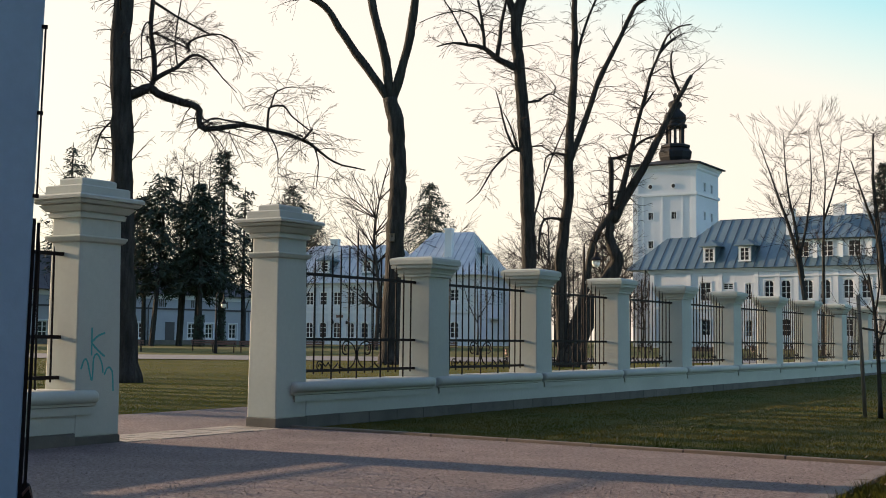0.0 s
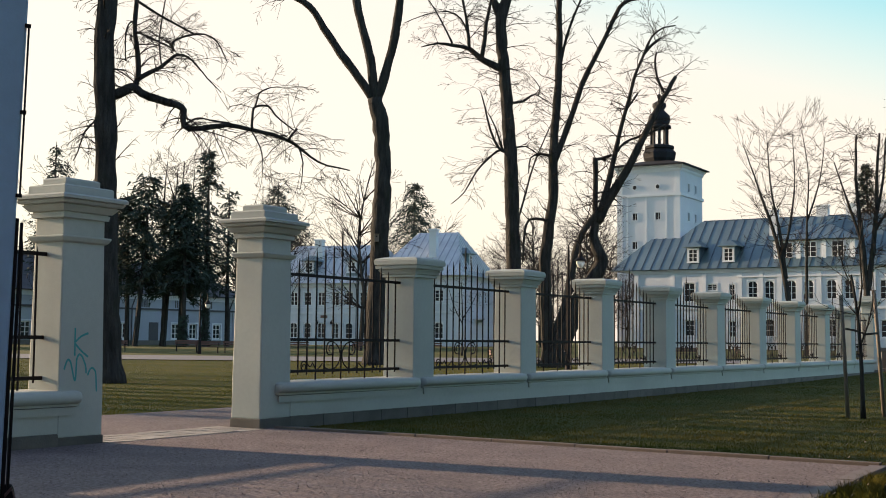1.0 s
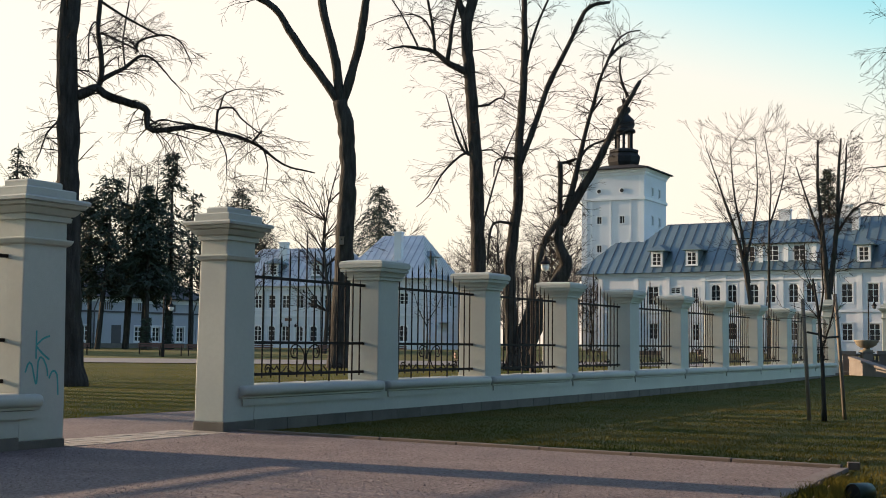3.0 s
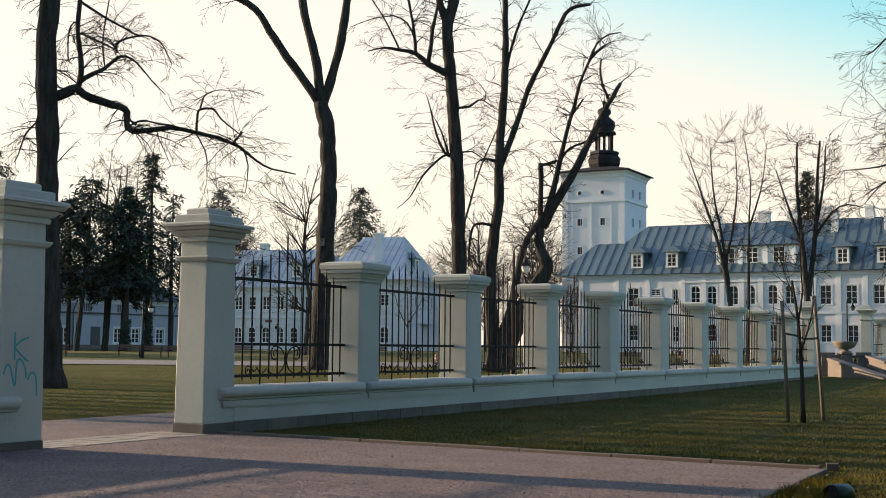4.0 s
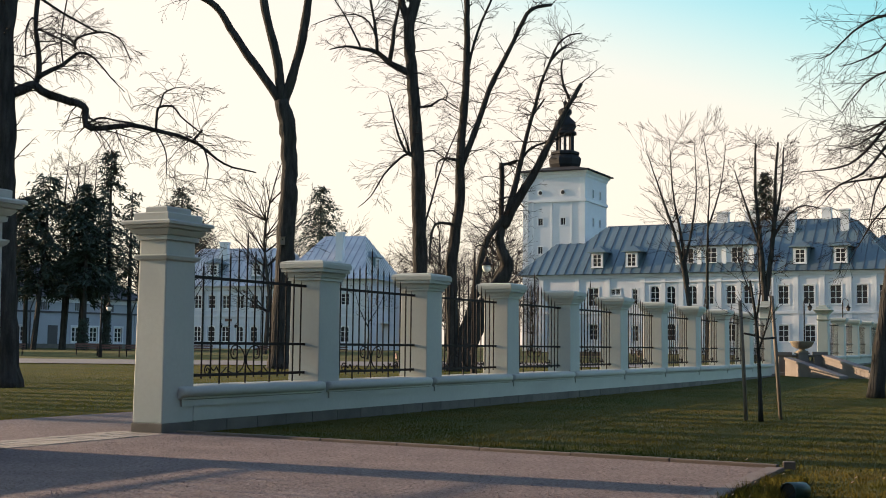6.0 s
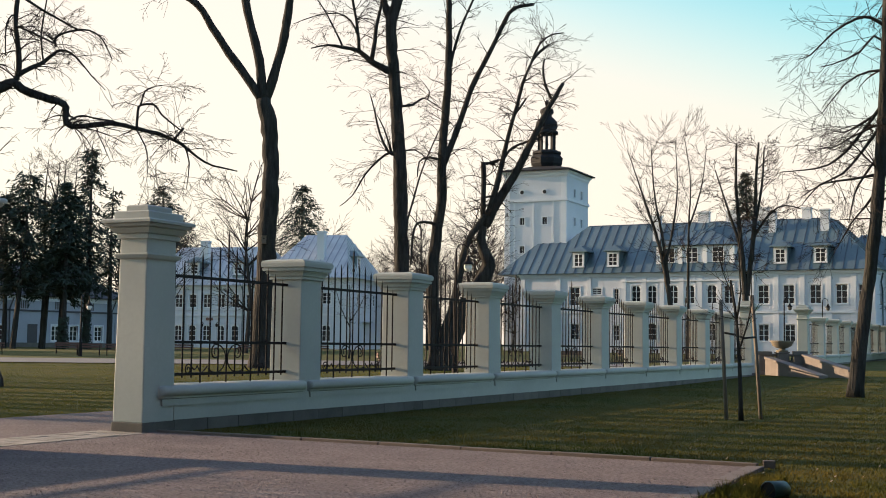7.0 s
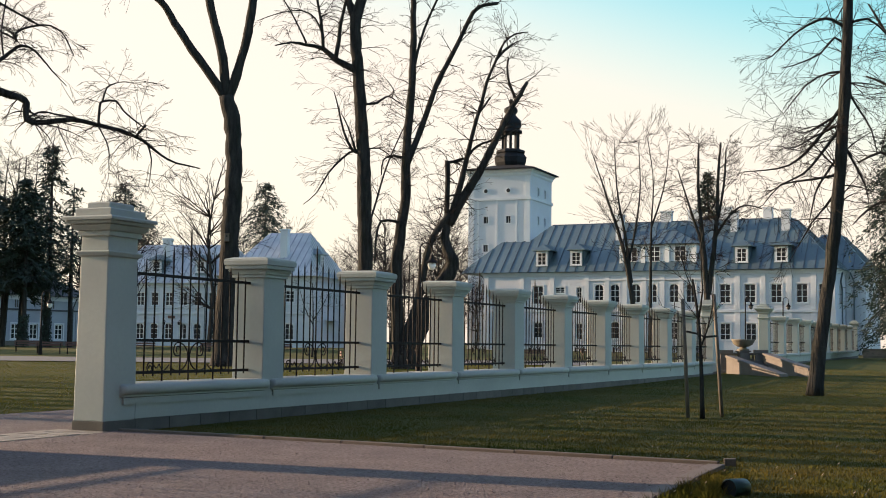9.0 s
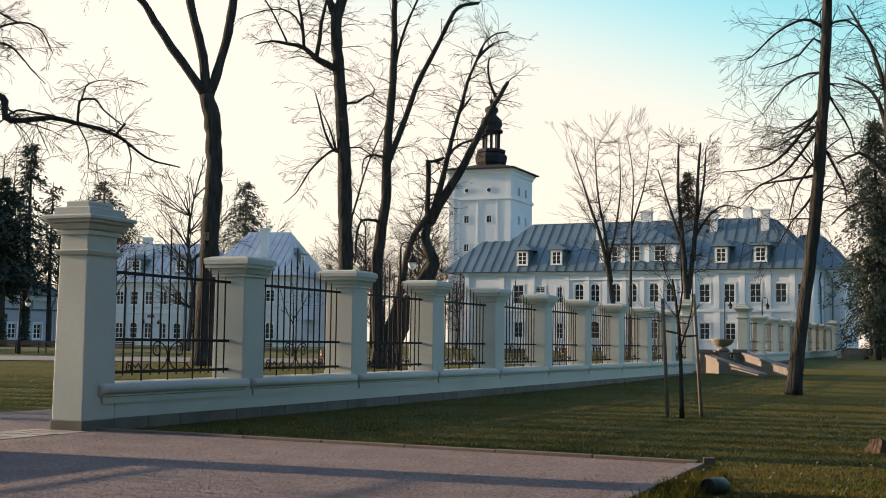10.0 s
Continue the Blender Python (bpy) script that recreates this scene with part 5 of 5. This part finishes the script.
def bag():
    ob = thing("bag", pose(-2.02, 6.08, 0.0, 0, 0, 20) @ Matrix.Diagonal((0.42, 0.8, 1.3, 1)), "dark leather bag leaning at the pier's foot", "bag")
    soften(part("body", G().frustum(0, 0, 0.30, 0.16, 0.0, 0.03, 0.04, 0.14, 0.12, 0.26), IRON, ob), 0.03, 3)
    part("strap", G().tube([(0.05, 0.02, 0.22), (0.12, -0.01, 0.25), (0.18, -0.01, 0.19), (0.19, 0.0, 0.11)], 0.008, 6), BENCHWOOD, ob, "brown strap")
    return ob


bag()


def nest_box():
    d = math.hypot(-1.93, 46.96)
    x, y = -1.93 * (1 - 0.42 / d), 46.96 * (1 - 0.42 / d)
    ob = thing("nest_box", pose(x + 0.02, y, 4.65, 0, 0, 2.3), "small weathered wooden nest box on a tree trunk", "nest box")
    soften(part("box", G().box(-0.09, -0.08, 0.0, 0.09, 0.10, 0.28), STAKE, ob), 0.006)
    part("lid", G().frustum(-0.11, -0.11, 0.11, 0.11, 0.28, -0.11, -0.11, 0.11, 0.11, 0.30), STAKE, ob, at=pose(0, 0, 0, 4))
    part("entrance", G().lathe([(0.025, 0.0), (0.025, 0.006)], 12), IRON, ob, "dark round entrance hole", at=pose(0, -0.08, 0.19, 90))
    return ob


nest_box()


# ---- on the lawn: stakes, stump, floodlight ----
def stake(x0, y0, x1, y1, z1):
    g = G().tube([(x0, y0, -0.1), ((x0 + x1) / 2, (y0 + y1) / 2, z1 / 2), (x1, y1, z1)], [0.031, 0.029, 0.028], 9)
    return tagged(part("stake", g, STAKE, smooth=True), "round weathered wooden tree stake", "stake", "tree stakes")


stake(6.145, 18.36, 6.08, 18.42, 1.76)
stake(6.748, 18.56, 6.65, 18.65, 1.85)
tagged(part("tree_tie", G().tube([(6.12, 18.36, 1.27), (6.24, 18.25, 1.24), (6.34, 18.15, 1.19), (6.66, 18.57, 1.21)], 0.016, 6), BARK), "dark rubber strap tying the sapling to stakes", "tree tie")

stump = thing("tree_stump", pose(6.50, 12.30, 0, 0, 0, 20) @ Matrix.Scale(0.82, 4), "low weathered tree stump with split brown wood", "stump")
rs = random.Random(5)
bark_g, cut_g, k = G(), G(), 20
ripple = [1 + 0.16 * math.sin(q * 1.9) + rs.uniform(-0.10, 0.10) for q in range(k)]
jag = [0.035 * math.sin(q * 0.9) + rs.uniform(-0.03, 0.035) for q in range(k)]
for r, z in ((0.29, -0.05), (0.26, 0.03), (0.225, 0.08), (0.21, 0.13)):
    bark_g.v += [(r * ripple[q] * math.cos(2 * math.pi * q / k), r * ripple[q] * math.sin(2 * math.pi * q / k), z + (jag[q] if z > 0.1 else 0)) for q in range(k)]
for j in range(3):
    for q in range(k):
        u, v = j * k + q, j * k + (q + 1) % k
        bark_g.f.append((u, v, v + k, u + k))
rim = bark_g.v[3 * k:]
cut_g.v = [(x * 0.97, y * 0.97, z + 0.004) for x, y, z in rim] + [(0.02, 0.0, 0.10)]
cut_g.f = [(q, (q + 1) % k, k) for q in range(k)]
part("bark", bark_g, STUMPWOOD, stump, "split weathered bark")
part("cut_face", cut_g, STUMPWOOD, stump, "weathered sawn wood")

soften(tagged(part("marker_block", G().box(-0.055, -0.035, -0.05, 0.055, 0.035, 0.048), KERB, at=pose(4.07, 11.0, 0, 0, 0, -20)), "small dark stone block at the path's corner", "stone block"), 0.01)


def floodlight():
    ob = thing("ground_floodlight", pose(3.33, 8.86, 0.03, 0, 0, -58) @ Matrix.Scale(0.57, 4), "small green cylindrical ground floodlight in the grass", "lamp")
    n = 20
    g = G()
    for y, r in ((-0.17, 0.118), (-0.16, 0.126), (0.14, 0.115), (0.17, 0.095)):
        g.v += [(r * math.cos(2 * math.pi * q / n), y, r * math.sin(2 * math.pi * q / n)) for q in range(n)]
    for j in range(3):
        for q in range(n):
            a, b = j * n + q, j * n + (q + 1) % n
            g.f.append((a, b, b + n, a + n))
    g.f.append(tuple(3 * n + q for q in range(n)))
    part("housing", g, GREEN, ob, "green metal housing", smooth=True)
    part("lens", G().lathe([(0.11, 0.0), (0.11, 0.01)], n), GLASS, ob, "dark glass lens", at=pose(0, -0.13, 0, 90))
    part("spike", G().tube([(0, 0.0, -0.25), (0, 0.0, -0.10)], 0.02, 6), IRON, ob)
    return ob


floodlight()


# ---- the flight of steps with its stone bowl, and the fence beyond ----
def cheek(ob, ax, ay, za, bx, by, zb, thick=0.26):
    """A sloping cheek wall with an overhanging coping, from a down to b."""
    u = Vector((bx - ax, by - ay, 0))
    n = Vector((-u.y, u.x, 0)).normalized() * (thick / 2)
    for lift, low, o, name in ((0.0, -0.4, 1.0, "cheek_wall"), (0.09, None, 1.35, "coping")):
        g = G()
        p, q = Vector((ax, ay, 0)), Vector((bx, by, 0))
        zl = (lambda z: low) if low is not None else (lambda z: z)
        ring = []
        for e, z in ((p, za), (q, zb)):
            ring.append([e - n * o + Vector((0, 0, zl(z))), e + n * o + Vector((0, 0, zl(z))), e + n * o + Vector((0, 0, z + lift)), e - n * o + Vector((0, 0, z + lift))])
        for i in range(4):
            g.face([ring[0][i], ring[0][(i + 1) % 4], ring[1][(i + 1) % 4], ring[1][i]])
        g.face(list(reversed(ring[0]))).face(ring[1])
        soften(part(name, g.weld(), STONE, ob), 0.015)


def steps_wall():
    ob = thing("stair_parapet", pose(0, 0, 0), "sandstone stair parapet with sloping cheek walls", "parapet")
    m = pose(15.82, 43.7, 0, 0, 0, -19)
    for x0, top in ((0.0, 0.93), (1.22, 0.95)):
        soften(part("pedestal", G().stack(x0, 0, x0 + 0.40, 0.42, [(-0.2, 0.04), (0.20, 0.04), (0.22, 0.0), (top - 0.14, 0.0), (top - 0.13, 0.05), (top, 0.06)]), STONE, ob, at=m), 0.01)
    part("panel", G().box(0.42, 0.12, -0.2, 1.2, 0.30, 0.62), STONE, ob, at=m)
    part("handrail", G().stack(0.44, 0.10, 1.2, 0.32, [(0.76, 0.0), (0.78, 0.03), (0.84, 0.03)]), STONE, ob, at=m)
    for i in range(6):
        part("baluster", G().lathe([(0.035, 0.62), (0.05, 0.67), (0.025, 0.72), (0.035, 0.77)], 8, (0.50 + 0.13 * i, 0.21)), STONE, ob, at=m, smooth=True)
    cheek(ob, 16.05, 43.4, 0.66, 16.75, 40.2, 0.08)
    cheek(ob, 17.30, 43.1, 0.76, 17.80, 40.3, 0.28)
    for i in range(5):
        part("step", G().box(0.14, -0.6 - 0.34 * i, -0.2, 1.36, -0.26 - 0.34 * i, 0.56 - 0.11 * i), STONE, ob, at=pose(16.0, 43.6, 0, 0, 0, 8))
    return ob


steps_wall()


def urn():
    ob = thing("stone_bowl", pose(16.62, 43.55, 0.92), "wide weathered stone bowl on the parapet", "planter")
    part("bowl", G().lathe([(0.06, 0.11), (0.20, 0.14), (0.34, 0.22), (0.39, 0.33), (0.42, 0.36), (0.42, 0.40), (0.38, 0.39), (0.33, 0.30), (0.05, 0.26)], 24), URNM, ob, smooth=True)
    part("foot", G().lathe([(0.22, 0.0), (0.22, 0.05), (0.13, 0.07), (0.09, 0.12)], 20), URNM, ob, smooth=True)
    return ob


soften(tagged(part("bowl_plinth", G().stack(16.45, 43.38, 16.79, 43.72, [(0.0, 0.0), (0.86, 0.0), (0.87, 0.04), (0.92, 0.05)]), STONE), "square sandstone block under the bowl", "plinth"), 0.01)
urn()
f2a, f2b = Vector((20.1, 49.8)), Vector((40.9, 84.9))
f2_len = (f2b - f2a).length
f2 = plan_m(f2a, f2b, 0.22) @ pose(0, 0, 0, 0, -0.25, 0)
gate_post(f2 @ pose(0, 0, 0), "tall cream gate post at the end of the far fence")
gate_post(f2 @ pose(f2_len - 0.6, 0, 0), "tall cream gate post at the end of the far fence")
n2 = 9
bay2 = (f2_len - 0.6) / n2
for i in range(n2):
    s0 = GATE + i * bay2
    clear2 = bay2 - (POST if i < n2 - 1 else 0)
    low_wall(f2 @ pose(s0, 0, 0), clear2 + (POST if i < n2 - 1 else 0), 0.02, clear2)
    if i < n2 - 1:
        fence_post(f2 @ pose(s0 + bay2 - POST, 0, 0))
    r = thing("railing", f2 @ pose(s0 + clear2 / 2, POST / 2, 0), "plain black iron railing of the far fence", "railing", "iron railings")
    for z in (0.645, 1.035, 1.84):
        part("rail", rail_me, IRON, r, at=pose(0, 0, z) @ Matrix.Diagonal((clear2 / (BAY - POST), 1, 1, 1)))
    for q in range(-5, 6):
        part("bar", bar_mes[3], IRON, r, at=pose(q * clear2 / 12 - (-4) * BAR_STEP, 0, -0.15))


# ---- beyond the far fence: a low flight of steps and a dark outbuilding ----
flight = thing("stone_steps", plan_m((42.0, 86.5), (47.0, 84.0), 0.40), "low dark stone steps beyond the fence", "steps")
for i in range(4):
    soften(part("step", G().box(0, 0.4 * i, -0.2, 5.6, 0.4 * i + 0.42, 0.16 * (i + 1)), CEMENT, flight), 0.015)
shed = thing("outbuilding", plan_m((52.0, 100.0), (66.0, 93.5), 0.36), "dark brick outbuilding behind the evergreens", "building")
bays = upright_row([2.6, 6.4, 10.2], 1.4, 1.1, 1.7)
part("wall", pierced_wall(15.4, 4.6, bays), BENCHWOOD, shed)
part("wall", pierced_wall(8.0, 4.6, []), BENCHWOOD, shed, at=pose(0, 8.0, 0, 0, 0, 270))
part("wall", pierced_wall(8.0, 4.6, []), BENCHWOOD, shed, at=pose(15.4, 0, 0, 0, 0, 90))
part("wall", pierced_wall(15.4, 4.6, []), BENCHWOOD, shed, at=pose(15.4, 8.0, 0, 0, 0, 180))
for h in bays:
    window(shed, h[0], h[1], 1.1, 1.7)
hip_roof(shed, 0, 0, 15.4, 8.0, 4.6, 0.4, 3.5, 7.2, None, DARKROOF)


# ---- street lamps and benches ----
def street_lamp(x, y, h, side, globe=FRAMEW):
    ob = thing("street_lamp", pose(x, y, ground_z(x, y) - 0.03, 0, 0, -math.degrees(math.atan2(x, y))), "black gooseneck park lamp with bell shade", "street lamp", "park lamps")
    part("base", G().lathe([(0.09, 0.0), (0.09, 0.4), (0.06, 0.5), (0.065, 0.56), (0.045, 0.75)], 12), IRON, ob)
    part("pole", G().lathe([(0.045, 0.7), (0.035, h - 0.2), (0.03, h)], 10), IRON, ob)
    r = 0.17
    neck = [(side * (r - r * math.cos(w)), 0, h + r * math.sin(w) * 1.2) for w in [math.pi * q / 10 for q in range(11)]]
    part("gooseneck", G().tube([(0, 0, h - 0.05)] + neck + [(side * 2 * r, 0, h - 0.12)], 0.018, 6), IRON, ob)
    part("shade", G().lathe([(0.03, h - 0.13), (0.05, h - 0.2), (0.07, h - 0.27), (0.17, h - 0.36), (0.17, h - 0.38)], 14, (side * 2 * r, 0)), IRON, ob, "black bell shade")
    part("globe", G().lathe([(0.11, h - 0.38), (0.12, h - 0.46), (0.08, h - 0.55), (0.02, h - 0.58)], 12, (side * 2 * r, 0)), globe, ob, "milky glass globe", smooth=True)
    return ob


street_lamp(4.02, 35.77, 3.72, 1)
street_lamp(28.66, 74.7, 3.6, 1, CEMENT)
street_lamp(32.3, 77.6, 3.7, 1, CEMENT)
street_lamp(-10.77, 60.04, 2.75, 1)


def bench(x, y, turn):
    ob = thing("park_bench", pose(x, y, ground_z(x, y), 0, 0, turn) @ Matrix.Diagonal((0.72, 0.72, 0.68, 1)), "low brown slatted park bench with iron legs", "bench", "park benches")
    for k in range(3):
        part("seat_slat", G().box(-0.85, -0.22 + 0.15 * k, 0.42, 0.85, -0.10 + 0.15 * k, 0.46), BENCHWOOD, ob)
    for k in range(2):
        part("back_slat", G().box(-0.85, 0.24, 0.55 + 0.16 * k, 0.85, 0.28, 0.67 + 0.16 * k), BENCHWOOD, ob)
    for s in (-0.7, 0.7):
        part("leg", G().tube([(s, -0.2, 0.0), (s, -0.18, 0.42), (s, 0.2, 0.42), (s, 0.29, 0.85)], 0.025, 6).tube([(s, 0.2, 0.42), (s, 0.26, 0.0)], 0.025, 6), IRON, ob)
    return ob


for x, y, turn in ((-10.6, 61.2, 5), (-9.3, 61.6, 5), (-12.3, 64.9, 5), (-15.1, 61.2, 5), (-6.5, 63.2, 4), (-3.2, 64.6, 4), (0.2, 64.8, 4), (11.6, 56.0, 10), (15.3, 60.0, 20), (2.6, 47.6, 90)):
    bench(x, y, turn)

# teal scribbles on the gate post
for pts in ([(0.19, 1.16), (0.19, 0.89)], [(0.19, 1.02), (0.27, 1.08), (0.36, 1.11)], [(0.19, 1.01), (0.27, 0.94), (0.36, 0.88)],
            [(0.06, 0.76), (0.10, 0.85), (0.14, 0.83), (0.20, 0.65), (0.22, 0.87), (0.27, 0.90), (0.33, 0.80), (0.34, 0.72)],
            [(0.36, 0.70), (0.40, 0.77), (0.46, 0.74), (0.48, 0.54)]):
    line = smooth_line([(x, 0.0, z) for x, z in pts], random.Random(1), 0.03, 0.0)
    g = G()
    for a, b in zip(line, line[1:]):
        d = (b - a).normalized()
        s = Vector((-d.z, 0, d.x)) * 0.010
        ya, yb = (0.019 * max(0, q.z - 0.52) / 1.78 - 0.002 for q in (a, b))
        g.face([(a.x - s.x, ya, a.z - s.z), (b.x - s.x, yb, b.z - s.z), (b.x + s.x, yb, b.z + s.z), (a.x + s.x, ya, a.z + s.z)])
    part("paint_stroke", g, TEAL, gate_l, "teal spray paint scribble")


# ---- grass, leaves and pebbles ----
def inside(x, y, poly):
    hit = False
    for (xa, ya), (xb, yb) in zip(poly, poly[1:] + poly[:1]):
        if (ya > y) != (yb > y) and x < (xb - xa) * (y - ya) / (yb - ya) + xa:
            hit = not hit
    return hit


f_inv = fence_m.inverted()
rng = random.Random(9)
blades, sun_blades, flecks = G(), G(), G()
tries = 0
edge_a, edge_b = Vector((*EDGE_BACK[0], 0)), Vector((*EDGE_BACK[3], 0))
edge_dir = (edge_b - edge_a).normalized()
while len(blades.f) + len(sun_blades.f) < 460000 and tries < 1100000:
    tries += 1
    d = 7.5 + 46 * rng.random() ** 1.7
    az = radians(rng.uniform(-19, 29))
    x, y = d * math.sin(az), d * math.cos(az)
    q = f_inv @ Vector((x, y, 0))
    if inside(x, y, outline) or -0.02 < q.y < 3.45:
        continue
    off = Vector((x, y, 0)) - edge_a
    along = off.dot(edge_dir)
    edge = (off - edge_dir * along).length if along > -0.1 else 9.0
    if edge < 0.07:
        continue
    patch = noise.noise(Vector((x * 0.5, y * 0.5, 3))) + 0.6 * noise.noise(Vector((x * 2, y * 2, 8)))
    tuft = noise.noise(Vector((x * 4.5, y * 4.5, 21)))
    tall = rng.uniform(0.006, 0.015) * (1 + 0.5 * patch)
    if edge < 0.45 and along > 0.9 and tuft > -0.1:
        tall *= 6.5
    elif tuft > 0.42:
        tall *= 2.0
    w = rng.uniform(0.0016, 0.0030) * (1 + d / 22)
    a = rng.uniform(0, math.pi)
    z = ground_z(x, y) - 0.024
    lean = (rng.uniform(-0.9, 0.9) * tall, rng.uniform(-0.9, 0.9) * tall)
    (sun_blades if q.y > 0 else blades).face([(x - w * math.cos(a), y - w * math.sin(a), z), (x + w * math.cos(a), y + w * math.sin(a), z), (x + lean[0], y + lean[1], z + 0.01 + tall)])
    if rng.random() < 0.0012:
        s, h = rng.uniform(0.006, 0.016), z + rng.uniform(0.025, 0.04)
        flecks.face([(x - s, y, h), (x, y - s * 0.7, h + 0.01), (x + s, y, h + 0.02), (x, y + s * 0.7, h + 0.012)])
tagged(part("grass", blades, BLADE), "short patchy grass blades, green and straw", "grass", kind="stuff")
tagged(part("grass", sun_blades, SUNBLADE), "short grass of the inner lawn, coloured sunlit yellow", "grass", kind="stuff")
tagged(part("dry_leaves", flecks, STAKE), "scattered pale dry leaves in the grass", "leaves", kind="stuff")
stones = G()
for i in range(34000):
    d = 8.3 + 8.5 * rng.random()
    az = radians(rng.uniform(-19, 22))
    x, y = d * math.sin(az), d * math.cos(az)
    if not inside(x, y, outline):
        continue
    s = rng.uniform(0.003, 0.0075) * (1.8 if rng.random() < 0.05 else 1)
    a = rng.uniform(0, 3)
    p = [(x + s * math.cos(a + w), y + s * math.sin(a + w), 0.003) for w in (0, 1.6, 3.1, 4.7)]
    tip = (x + rng.uniform(-s, s) * 0.4, y + rng.uniform(-s, s) * 0.4, 0.003 + s * rng.uniform(0.7, 1.2))
    i0 = len(stones.v)
    stones.v += p + [tip]
    stones.f += [(i0, i0 + 1, i0 + 4), (i0 + 1, i0 + 2, i0 + 4), (i0 + 2, i0 + 3, i0 + 4), (i0 + 3, i0, i0 + 4)]
tagged(part("pebbles", stones, GRAVEL), "loose pinkish gravel chips", "gravel", kind="stuff")
